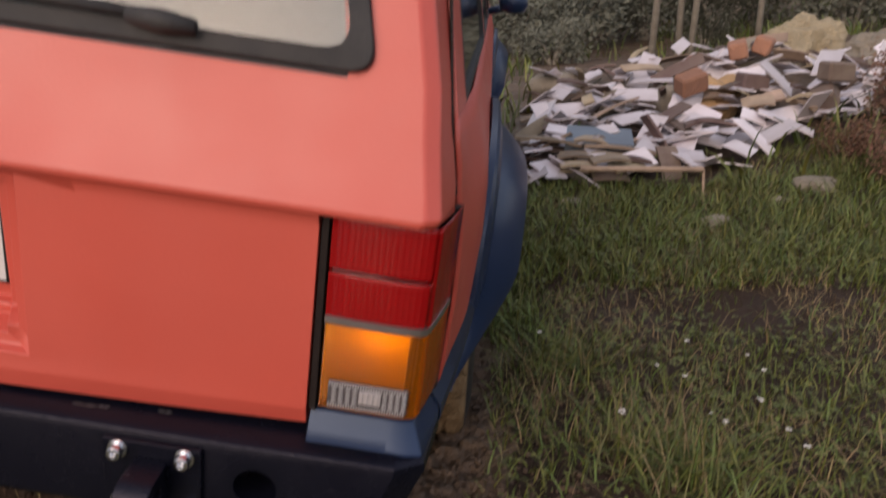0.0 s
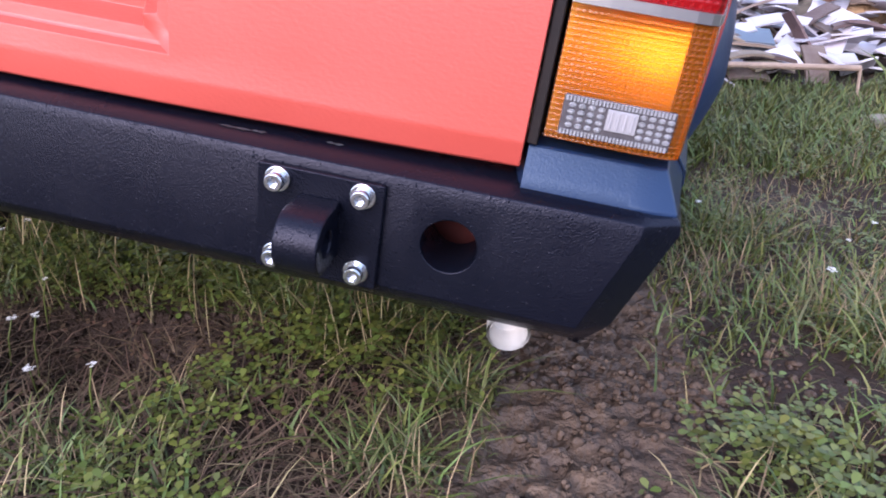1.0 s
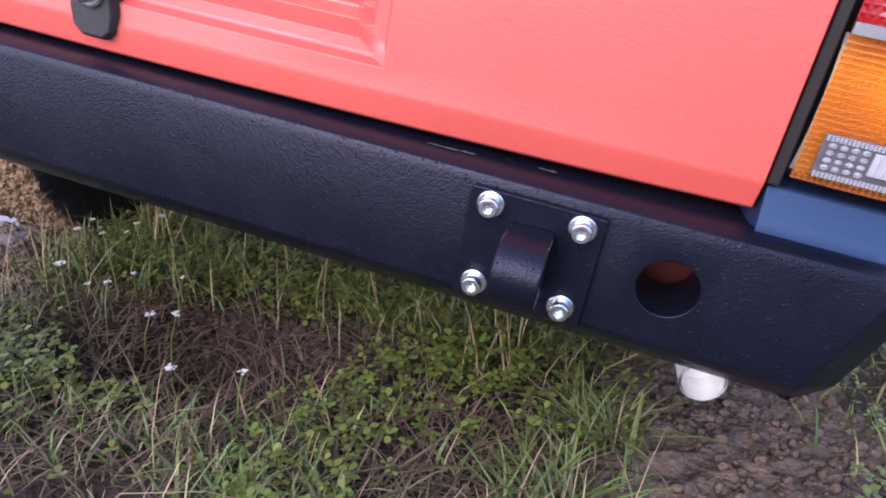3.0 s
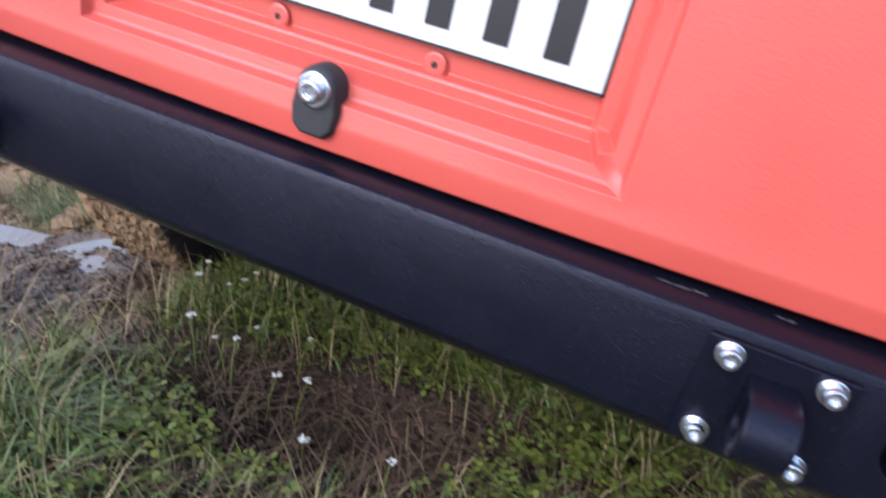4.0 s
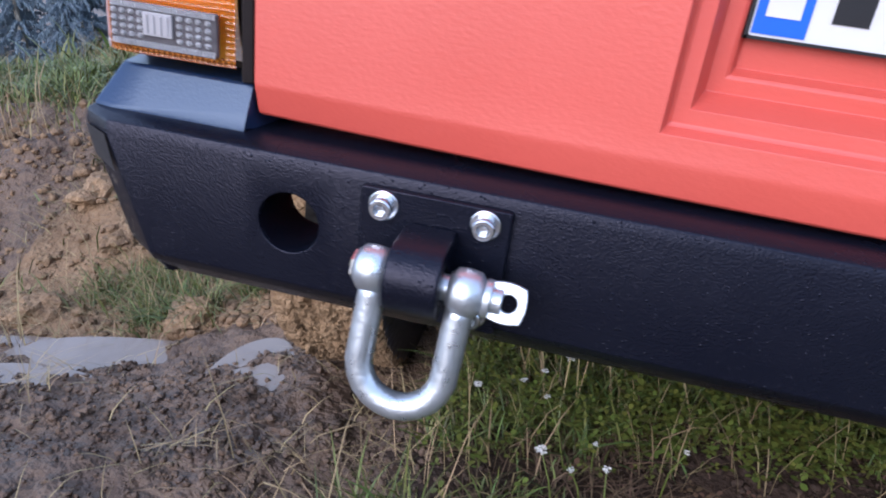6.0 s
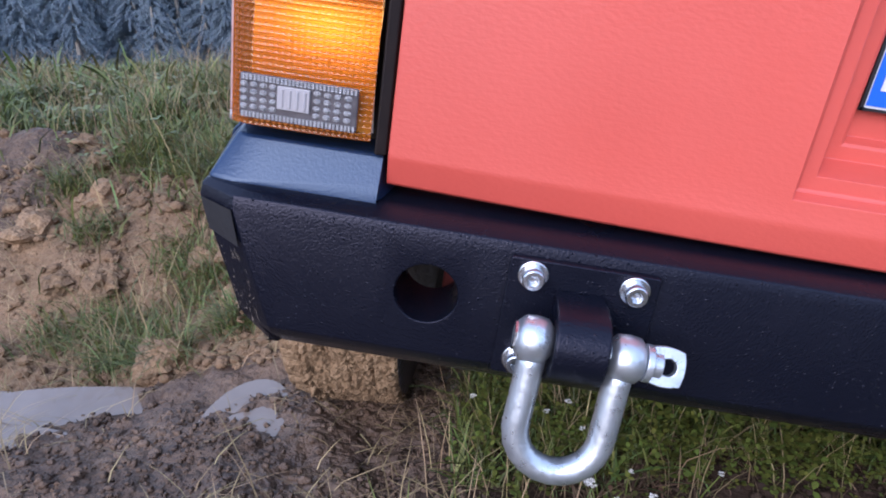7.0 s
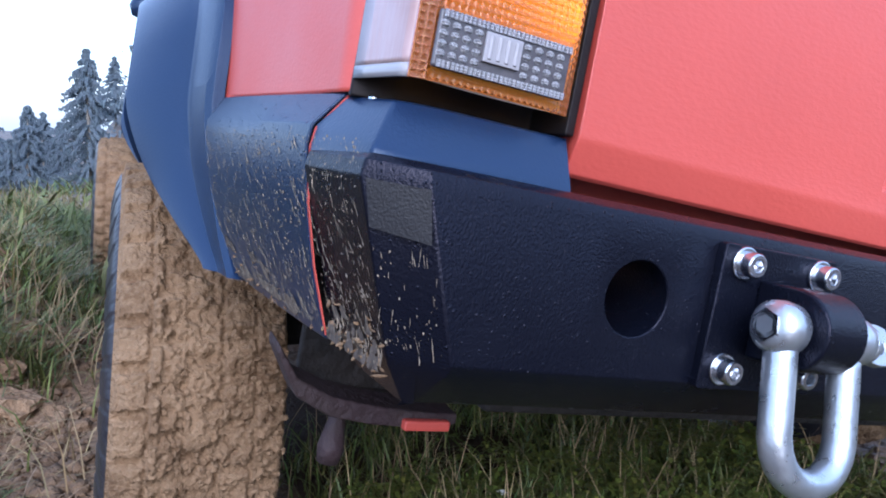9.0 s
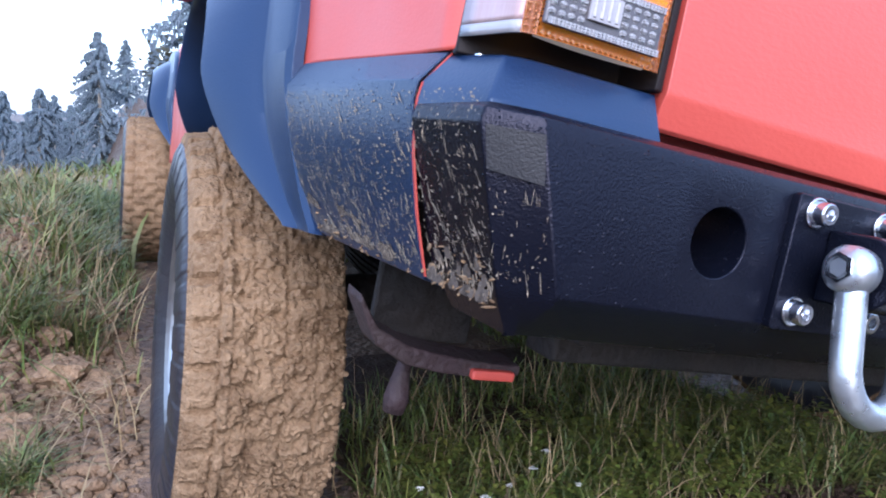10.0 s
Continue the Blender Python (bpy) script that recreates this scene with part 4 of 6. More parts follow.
# wheels
def muddy_wheel(name_label, centre, lean, mud, seed):
    """Wheel with its axis along x; mud: how thickly the tread is caked."""
    m = REST.inverted() @ pose(*centre, 0, lean, 0)
    hub = new("wheel")
    hub.parent, hub.matrix_local = car, m
    tagged(hub, name_label)
    R, W = 0.346, 0.118
    nseg, prof = (900 if mud > 0.8 else 240), [(-W * 0.80, 0.215), (-W * 1.02, 0.25), (-W * 1.07, 0.285), (-W * 1.02, 0.318)]
    nx = 84 if mud > 0.8 else 26
    K, U = np.meshgrid(np.arange(nseg) / nseg * math.tau * R, np.linspace(-1, 1, nx + 1) * W * 0.97, indexing="ij")
    N1 = rough_noise(K * 5 + seed * 31, U * 5 + 3, 0.55, 4, seed)
    N2 = step(-0.06, 0.10, rough_noise(K + 5, U + seed, 0.030, 4, seed + 7, 0.65)) * 0.0055 + rough_noise(K, U, 0.012, 3, seed + 9, 0.7) * 0.0075
    N2 = N2 - 0.010 * np.maximum(0, 1 - np.abs(rough_noise(K * 0.8, U, 0.055, 4, seed + 12, 0.6)) / 0.06) * step(-0.1, 0.25, rough_noise(K, U, 0.09, 2, seed + 14))
    N2 = N2 + 0.0030 * rough_noise(K, U, 0.005, 2, seed + 16, 0.6)
    bm = bmesh.new()
    rings = []
    for k in range(nseg):
        a = k * math.tau / nseg
        lug = 0.0014 if (k / nseg * 36) % 1.0 > 0.32 else 0.0
        ring = [(x - (lug if q > 1 else 0), r + (0.004 if lug and q == 3 else 0)) for q, (x, r) in enumerate(prof)]
        for i in range(nx + 1):
            u = -1 + 2 * i / nx
            x = u * W * 0.97
            crown = R - 0.012 * u ** 4
            pitch = 36
            # staggered tread blocks with grooves between
            row = int((u + 1) * 2.5)
            ph = (k / nseg * pitch + 0.5 * (row % 2) + 0.18 * u) % 1.0
            block = 0.0 if ph < 0.26 or abs((u + 1) * 2.5 % 1.0 - 0.5) > 0.43 else 0.016
            n1, n2 = N1[k, i], N2[k, i]
            cake = mud * (0.65 + 0.5 * n1)
            keep = max(0.0, 1 - cake * 0.85 * (1.0 if u > -0.5 else 0.2))
            r = crown + block * keep + (0.012 * cake + mud * n2) * (1 if u > -0.62 else 0.35)
            ring.append((x, r))
        ring += [(-x, r) for x, r in prof[::-1]]
        rings.append([(x, r * math.cos(a), r * math.sin(a)) for x, r in ring])
    loft(bm, rings + [rings[0]], False)
    bmesh.ops.remove_doubles(bm, verts=bm.verts, dist=1e-6)
    tyre = part("tyre", bm, MUD if mud > 0.3 else RUBBER, hub, "tyre caked with dried ochre mud" if mud > 0.3 else "black tyre", smooth=True)
    if mud > 0.8:                         # crumbs of mud standing out of the tread
        rq = random.Random(seed)
        bm = bmesh.new()
        for q in range(700):
            a, u = rq.uniform(-1.2, 1.9) + math.pi, rq.uniform(-0.6, 0.98)
            r = rq.uniform(0.0015, 0.0055)
            c = (u * W * 0.97, (R + 0.017) * math.cos(a), (R + 0.017) * math.sin(a))
            bmesh.ops.create_icosphere(bm, subdivisions=1, radius=1, matrix=Matrix.Translation(c) @ Euler((rq.random() * 6, rq.random() * 6, 0)).to_matrix().to_4x4() @ Matrix.Diagonal((r, r * rq.uniform(0.5, 1.6), r * 0.7, 1)))
        tagged(part("mud_crumb", bm, MUD, tyre, "crumbs of dried mud on the tread"), kind="stuff")
    # clean rubber on the sidewalls
    tyre.data.materials.append(SIDEWALL)
    for f in tyre.data.polygons:
        if math.hypot(f.center.y, f.center.z) < 0.316 or abs(f.center.x) > W * 0.985:
            f.material_index = 1
    bm = bmesh.new()
    for sgn in (-1, 1):
        pr = [(0.222, W * 0.86), (0.214, W * 0.90), (0.205, W * 0.72), (0.19, W * 0.40), (0.17, W * 0.30), (0.07, W * 0.42), (0.055, W * 0.62), (0.0, W * 0.62)]
        turned(bm, [(r, sgn * h) for r, h in pr], Matrix.Rotation(math.pi / 2, 4, "Y"), 40, False)
    part("rim", bm, CHROME, hub, "dull steel rim", smooth=True)
    return hub


muddy_wheel("rear wheel caked with ochre mud", (-0.838, 0.936, 0.305), 4.0, 1.0, 2)
muddy_wheel("muddy rear wheel tucked in its arch", (0.728, 0.905, 0.345), 4.0, 0.6, 5)
muddy_wheel("muddy front wheel beyond the door", (-0.925, 3.48, 0.325), 3.0, 0.45, 9)
muddy_wheel("muddy front wheel", (0.735, 3.48, 0.35), 3.0, 0.5, 11)

# axle, springs, exhaust, brackets
AX = REST.inverted()
bm = bmesh.new()
rod(bm, [AX @ Vector(p) for p in ((-0.73, 0.935, 0.37), (-0.1, 0.935, 0.37), (0.62, 0.935, 0.37))], [0.035, 0.045, 0.035], 14)
bmesh.ops.create_icosphere(bm, subdivisions=2, radius=0.13, matrix=Matrix.Translation(AX @ Vector((0.05, 0.92, 0.37))))
part("rear_axle", bm, DARK, car, "dark muddy rear axle", smooth=True)
for s in (-1, 1):
    bm = bmesh.new()
    hang = AX @ Vector((s * 0.50 - 0.05, 0.935, 0.41))
    for lay in range(4):
        pts = []
        for k in range(13):
            t = k / 12
            y = 0.30 + 1.25 * t
            zz = (-0.145) * (1 - math.sin(math.pi * t)) + (hang.z + 0.02 * lay - 0.03) * math.sin(math.pi * t)
            if 0.08 * lay < t < 1 - 0.08 * lay:
                pts.append((s * 0.50, y, zz - 0.008 * lay))
        loft(bm, [[(x - 0.032, y, z), (x + 0.032, y, z), (x + 0.032, y, z + 0.007), (x - 0.032, y, z + 0.007)] for x, y, z in pts])
    part("leaf_spring", bm, DARK, car, "dark leaf spring", bevel=0.001)
bm = bmesh.new()
pts = [(0.60, 0.70, -0.15), (0.63, 0.45, -0.152), (0.658, 0.25, -0.154), (0.677, 0.085, -0.161)]
vs = rod(bm, pts, 0.0245, 20, False)
rod(bm, pts, 0.0215, 20, False)
bmesh.ops.create_circle(bm, cap_ends=True, radius=0.0245, segments=20, matrix=Matrix.Translation((0.673, 0.118, -0.1595)) @ Euler((math.radians(97), 0, 0.16)).to_matrix().to_4x4())
part("exhaust_tip", bm, PIPE, car, "pale metal exhaust tip under the bumper", smooth=True)
bm = bmesh.new()
rod(bm, [(0.60, 0.70, -0.15), (0.42, 1.0, -0.2), (0.36, 1.6, -0.2)], 0.026, 12)
part("exhaust_pipe", bm, DARK, car, smooth=True)
bm = bmesh.new()                          # dark panel added to keep the gap beside the wheel black
box(bm, -0.60, -0.585, 0.16, 0.60, -0.165, 0.05)
part("inner_wing", bm, DARK, car, bevel=0.004)
for x0, x1 in ((-0.592, -0.49), (0.555, 0.66)):   # red chassis ends behind the bumper's holes
    bm = bmesh.new()
    box(bm, x0, x1, 0.122, 0.134, -0.085, 0.012)
    part("chassis_end", bm, SHADED_RED, car, "red painted chassis end behind the bumper", bevel=0.003)
# Another added dark panel, closing off daylight behind the bumper's corner.
bm = bmesh.new()
box(bm, -0.80, -0.605, 0.16, 0.175, -0.035, 0.05)
part("closing_panel", bm, DARK, car, bevel=0.004)
# Dark box put where shade falls between tyre and hanger.
bm = bmesh.new()
box(bm, -0.735, -0.604, 0.372, 0.385, -0.228, 0.04)
part("mud_guard", bm, DARK, car, "dark panel filling the shaded gap before the wheel", bevel=0.004)
bm = bmesh.new()                          # spring hanger and shackle bracket by the left wheel
loft(bm, [[(x, 0.31 + d, z + e) for d, e in ((0, 0.0), (0.05, 0.0), (0.05, h), (0, h * 0.85))] for x, z, h in ((-0.775, -0.175, 0.012), (-0.749, -0.220, 0.022), (-0.710, -0.240, 0.026), (-0.666, -0.247, 0.025), (-0.620, -0.250, 0.023), (-0.578, -0.249, 0.020), (-0.560, -0.244, 0.014))])
part("spring_hanger", bm, RUST, car, "muddy red spring hanger", bevel=0.006)
bm = bmesh.new()
box(bm, -0.628, -0.572, 0.300, 0.312, -0.250, -0.238)
part("bump_stop", bm, RED, car, "small red stop below the hanger", bevel=0.003)
bm = bmesh.new()                          # far rail of the frame, dark below the bumper
loft(bm, [[(x, y, z) for y, z in ((0.24, -0.205), (0.30, -0.205), (0.30, -0.16), (0.24, -0.16))] for x in (-0.57, -0.2, 0.2, 0.5)])
part("cross_member", bm, DARK, car, "dark muddy cross member", bevel=0.006)
bm = bmesh.new()
rod(bm, [(-0.640, 0.44, -0.23), (-0.658, 0.43, -0.28), (-0.664, 0.42, -0.318), (-0.665, 0.42, -0.336)], [0.009, 0.010, 0.017, 0.014], 12)
part("spring_eye_bolt", bm, RUST, car, "muddy red bolt end below the spring", smooth=True)

# bow shackle hanging in the left lug
sh = thing("bow_shackle", "galvanised steel bow shackle hanging from the black recovery lug", "shackle", REST @ pose(-0.472, -0.029, -0.041, -12, 3.0, 0))
bm = bmesh.new()
legs = []
for k in range(5):
    legs.append((-0.0355, 0, -0.006 - 0.060 * k / 4))
for k in range(1, 12):
    a = math.pi * k / 12
    legs.append((-0.0395 * math.cos(a) * (1 - 0.10 * (1 - math.sin(a))), 0, -0.066 - 0.042 * math.sin(a)))
for k in range(5):
    legs.append((0.0355, 0, -0.066 + 0.060 * k / 4))
rod(bm, legs, 0.0115, 18)
bow = part("bow", bm, ZINC, sh, "galvanised bow", smooth=True)
for s in (-1, 1):
    bm = bmesh.new()
    turned(bm, [(0.0, -0.0145), (0.013, -0.0140), (0.0185, -0.009), (0.0195, 0.0), (0.0185, 0.009), (0.013, 0.0140), (0.0, 0.0145)], pose(s * 0.0375, 0, 0, 0, 90, 0), 26, False)
    part("ear", bm, ZINC, sh, "rounded shackle ear", smooth=True)
bm = bmesh.new()
rod(bm, [(-0.054, 0, 0), (0.066, 0, 0)], 0.0105, 20)
rod(bm, [(0.0515, 0, 0), (0.0575, 0, 0)], 0.0155, 22)
pin = part("pin", bm, ZINC, sh, "threaded shackle pin", bevel=0.0012)
bm = bmesh.new()
turned(bm, [(0.012, 0), (0.012, 0.002), (0.0075, 0.002), (0.007, -0.002)], pose(-0.052, 0, 0, 0, -90, 0), 6)
part("pin_end", bm, BOLT, sh, "hexagonal pin end")
bm = bmesh.new()                          # flat eye of the pin
n = 24
outer, eye = [], []
for k in range(n):
    a = k * math.tau / n
    sq = 1 / max(abs(math.cos(a)), abs(math.sin(a))) ** 0.55
    outer.append((0.069 + 0.0175 * math.cos(a) * sq * 0.92, 0.0165 * math.sin(a) * sq))
    eye.append((0.071 + 0.0068 * math.cos(a), 0.0068 * math.sin(a)))
tilt = Matrix.Rotation(math.radians(-12), 4, "X")
loft(bm, [[tilt @ Vector((x, y, z)) for x, z in lst] for y, lst in ((-0.004, eye), (-0.004, outer), (0.004, outer), (0.004, eye), (-0.004, eye))], True, False)
bmesh.ops.remove_doubles(bm, verts=bm.verts, dist=1e-6)
part("pin_eye", bm, ZINC, sh, "flat eye of the pin", bevel=0.0012)
# ---- ground ----
PUDDLES = ((-1.48, 0.85, 0.25, 0.065), (-1.09, 0.68, 0.062, 0.11), (-1.95, 0.90, 0.24, 0.09), (-1.66, 0.64, 0.15, 0.05))


def lie(x, y):
    """The broad lie of the land: it rises behind the car and falls away on its left."""
    return 0.10 * np.clip((0.95 - y) / 0.95, 0, 1.6) - 0.22 * step(-0.95, -1.9, x) * step(0.3, 1.1, y) * step(2.2, 1.3, y)



def ground_z(x, y):
    """Height of the ground: two wheel tracks with a grassy strip between, a clay bank, and a slope falling away beyond it."""
    x, y = np.asarray(x, float), np.asarray(y, float)
    near = np.exp(-((x / 6.0) ** 2 + ((y - 1.5) / 6.0) ** 2))
    z = 0.05 * rough_noise(x, y, 2.6, 3, 3) + 0.016 * rough_noise(x, y, 0.5, 4, 5) * near
    z = z * step(0.2, 1.2, np.hypot(x, y - 0.5)) * 0.8 + z * 0.2
    z = z + 0.02 * np.exp(-((x + 0.02) / 0.46) ** 4) * step(3.2, 1.0, y) - 0.095 * blob(x, y, -0.09, 0.29, 0.20, 0.16)
    z = z + 0.010 * rough_noise(x, y, 0.07, 4, 57, 0.6) * np.exp(-((x + 0.02) / 0.5) ** 4) * step(1.4, 1.0, y)
    rut = np.exp(-((x - 0.725 - 0.03 * np.sin(y * 1.7)) / 0.155) ** 4) * step(1.6, 0.9, y)
    z = z * (1 - 0.7 * rut) - 0.012 * rut
    # tread prints pressed into the right-hand track
    u = (x - 0.725 - 0.03 * np.sin(y * 1.7) + 0.012 * rough_noise(x, y, 0.11, 2, 51)) / 0.12
    ph = ((y + 0.020 * rough_noise(x, y, 0.10, 3, 52)) / 0.075 + 0.5 * (np.floor((u + 1) * 2) % 2) + 0.35 * np.abs(u)) % 1.0
    z = z + rut * (0.010 * rough_noise(x, y, 0.045, 4, 58, 0.65) + 0.008 * rough_noise(x, y, 0.15, 3, 59))
    z = z - 0.020 * rut * (0.65 + 0.6 * rough_noise(x, y, 0.16, 3, 53)) * step(0.30, 0.42, ph) * step(0.95, 0.83, ph) * step(1.0, 0.9, np.abs(u))
    z = z + 0.075 * np.exp(-((x - 1.15) / 0.22) ** 2) * step(2.5, 0.6, y) * (0.6 + 0.5 * rough_noise(x, y, 0.5, 2, 8))
    # trodden, wet clay on the left
    mire = step(-0.55, -0.75, x) * step(1.08, 0.90, y + 0.10 * (x + 1.2))
    z = z * (1 - 0.6 * mire) - 0.040 * mire + mire * (0.038 * rough_noise(x, y, 0.22, 5, 21, 0.55) + 0.022 * rough_noise(x, y, 0.06, 3, 23, 0.65))
    z = z + lie(x, y)
    for cx, cy, rx, ry in PUDDLES:
        wx, wy = 0.10 * rough_noise(x, y, 0.16, 4, 71, 0.65), 0.075 * rough_noise(x, y, 0.13, 4, 72, 0.65)
        dip = np.exp(-(((x - cx + wx) / rx) ** 2 + ((y - cy + wy) / ry) ** 2) ** 1.2)
        z = z + (lie(cx, cy) - 0.056 + 0.034 * rough_noise(x, y, 0.07, 4, 73, 0.65) - z) * 0.85 * dip
    # bank of dug clay, lumpy in front, grown over behind
    lift = step(-1.08, -1.42, x + 0.05 * rough_noise(x, y, 0.4, 2, 33)) * step(1.12, 1.65, y + 0.10 * (x + 1.3) + 0.14 * rough_noise(x, y, 0.5, 3, 31))
    z = z + lift * (0.17 + 0.11 * rough_noise(x, y, 0.42, 3, 37, 0.6) + 0.042 * rough_noise(x, y, 0.11, 4, 39, 0.62)) * step(7.5, 3.5, y)
    z = z + 0.13 * np.exp(-(((x + 1.24) / 0.20) ** 2 + ((y - 2.55) / 0.5) ** 2))
    r = np.hypot(x + 1, y)
    away = step(1.5, -2.5, x + 0.04 * y)
    turn = np.arctan2(x + 1, np.maximum(y, 0.01))
    edge = 4.6 + 4.5 * step(-0.30, -0.02, turn)
    z = z - away * 0.20 * np.minimum(np.maximum(0, r - edge), 26.0)
    z = z + (1 - away) * 0.05 * np.maximum(0, y - 9.0) * step(90, 40, r)
    # long low mound under the rubble, and the heap of fill behind it
    z = z + 0.26 * np.exp(-(((x - 3.1) / 1.7) ** 2 + ((y - 6.4) / 1.9) ** 2)) + 0.25 * np.exp(-(((x - 5.3) / 1.3) ** 2 + ((y - 9.3) / 1.0) ** 2))
    z = z + 0.26 * np.exp(-(((x - 3.4) / 0.5) ** 2 + ((y - 3.4) / 0.5) ** 2))
    return z


def spaced(lo, hi, dense_lo, dense_hi, fine, growth=1.16):
    mid = list(np.arange(dense_lo, dense_hi + fine / 2, fine))
    a, s = [], fine
    v = dense_lo
    while v > lo:
        s *= growth
        v -= s
        a.append(v)
    b, s, v = [], fine, mid[-1]
    while v < hi:
        s *= growth
        v += s
        b.append(v)
    return np.array(a[::-1] + mid + b)


gx, gy = spaced(-900, 900, -2.6, 2.2, 0.0135), spaced(-900, 900, -0.75, 2.4, 0.0135)
GX, GY = np.meshgrid(gx, gy)
GZ = ground_z(GX, GY)
me = bpy.data.meshes.new("ground")
nv, nu = GX.shape
co = np.stack([GX, GY, GZ], -1).reshape(-1, 3)
idx = np.arange(nv * nu).reshape(nv, nu)
quads = np.stack([idx[:-1, :-1], idx[:-1, 1:], idx[1:, 1:], idx[1:, :-1]], -1).reshape(-1, 4)


def fill_mesh(me, co, loops, sizes):
    me.vertices.add(len(co))
    me.vertices.foreach_set("co", np.asarray(co, np.float32).ravel())
    me.loops.add(len(loops))
    me.loops.foreach_set("vertex_index", np.asarray(loops, np.int32))
    me.polygons.add(len(sizes))
    starts = np.concatenate([[0], np.cumsum(sizes)[:-1]]).astype(np.int32)
    me.polygons.foreach_set("loop_start", starts)
    me.update(calc_edges=True)
    me.validate()


fill_mesh(me, co, quads.ravel(), np.full(len(quads), 4))
me.materials.append(SOIL)
me.materials.append(CLAY)
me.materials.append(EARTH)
me.shade_smooth()
cx4, cy4 = (GX[:-1, :-1] + GX[1:, 1:]) / 2, (GY[:-1, :-1] + GY[1:, 1:]) / 2
dug = step(-0.90, -1.04, cx4 + 0.10 * rough_noise(cx4, cy4, 0.3, 4, 35)) * step(0.86, 1.10, cy4 + 0.10 * (cx4 + 1.3) + 0.16 * rough_noise(cx4, cy4, 0.3, 4, 36)) * (cy4 < 9) * step(-2.5, -2.2, cx4 + 0.25 * rough_noise(cx4, cy4, 0.5, 3, 41) - 0.35 * (cy4 - 1.3))
# EARTH gives darker ground on the strip between the tracks and in the meadow.
ragged = rough_noise(cx4, cy4, 0.9, 4, 43)
meadow = (cx4 > 0.93 + 0.08 * rough_noise(cx4, cy4, 0.2, 3, 42)) & (cy4 < 4.3 + 1.6 * ragged) & (cx4 < 3.6 + 2.4 * ragged) & (cy4 > -0.75 + 1.3 * ragged)
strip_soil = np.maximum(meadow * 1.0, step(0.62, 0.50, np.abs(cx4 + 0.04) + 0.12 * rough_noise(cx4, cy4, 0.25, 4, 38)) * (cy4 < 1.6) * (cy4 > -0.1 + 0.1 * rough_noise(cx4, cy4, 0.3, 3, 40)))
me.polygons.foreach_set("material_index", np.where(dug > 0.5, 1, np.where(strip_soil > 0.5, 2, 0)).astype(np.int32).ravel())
ground = tagged(new("ground", me), "damp brown churned soil with wheel ruts and tread prints", "ground", kind="structure")

for k, (cx, cy, rx, ry) in enumerate(PUDDLES):
    bm = bmesh.new()
    level = float(lie(cx, cy)) - 0.0525 - 0.0007 * k
    bm.faces.new([bm.verts.new((cx + 1.5 * rx * math.cos(a), cy + 1.5 * ry * math.sin(a), level)) for a in [j * math.tau / 28 for j in range(28)]])
    tagged(part("water", bm, WATER), "shallow muddy puddle in a wheel track", "puddle", kind="structure")


# ---- grass and weeds ----
def grown(x, y, seed):
    """Where plants may root: not in the dug hollow between the tracks nor in the right-hand rut."""
    edge = 0.10 * rough_noise(x, y, 0.09, 3, 88)
    hollow = np.hypot((x + 0.09) / 0.24, (y - 0.27) / 0.155) + edge * 2 < 1
    rut = (np.abs(x - 0.735 + 0.5 * edge) < 0.115) & (y < 0.75)
    bare = (hollow | rut) & (np.random.default_rng(seed).random(len(x)) < 0.96)
    return np.nonzero(~bare)[0]


def blades(name, label, material, x, y, height, width, bend, seed, lift=0.0, kind="stuff", category="grass"):
    """One mesh of many curved grass blades rooted at x, y."""
    g = np.random.default_rng(seed)
    ok = np.arange(len(x)) if name == "litter" else grown(x, y, seed)
    x, y, height, width, bend = x[ok], y[ok], height[ok], width[ok], bend[ok]
    n = len(x)
    z = ground_z(x, y) - 0.008 + lift
    a = g.random(n) * math.tau
    dx, dy = np.cos(a), np.sin(a)
    px, py = -dy, dx
    twist = g.normal(0, 0.5, n)
    sx, sy = px * np.cos(twist) + dx * np.sin(twist), py * np.cos(twist) + dy * np.sin(twist)
    levels = ((0.0, 1.0), (0.38, 0.92), (0.74, 0.6))
    rows = []
    for t, w in levels:
        f = bend * height * t ** 1.8
        cz = z + height * (t - 0.35 * np.minimum(bend, 1.4) * t ** 2.4)
        for sgn in (-1, 1):
            rows.append(np.stack([x + dx * f + sgn * sx * width * w / 2, y + dy * f + sgn * sy * width * w / 2, cz], -1))
    f = bend * height
    rows.append(np.stack([x + dx * f, y + dy * f, z + height * (1 - 0.35 * np.minimum(bend, 1.4))], -1))
    co = np.stack(rows, 1).reshape(-1, 3)
    b = (np.arange(n) * 7)[:, None]
    loops = np.concatenate([b + np.array([[0, 1, 3, 2, 2, 3, 5, 4, 4, 5, 6]])], 1).ravel()
    sizes = np.tile([4, 4, 3], n)
    me = bpy.data.meshes.new(name)
    fill_mesh(me, co, loops, sizes)
    me.materials.append(material)
    return tagged(new(name, me), label, category, kind=kind)


def clumped(n, x0, x1, y0, y1, seed, size=0.35, cut=0.0, keep=None):
    """Random places, thicker in clumps; keep(x, y) thins them further (0 to 1)."""
    g = np.random.default_rng(seed)
    m = n * 8
    x, y = g.uniform(x0, x1, m), g.uniform(y0, y1, m)
    d = step(cut - 0.25, cut + 0.35, rough_noise(x, y, size, 3, seed)) + 0.04
    if keep is not None:
        d = d * keep(x, y)
    ok = np.nonzero(g.random(m) < d)[0][:n]
    return x[ok], y[ok]


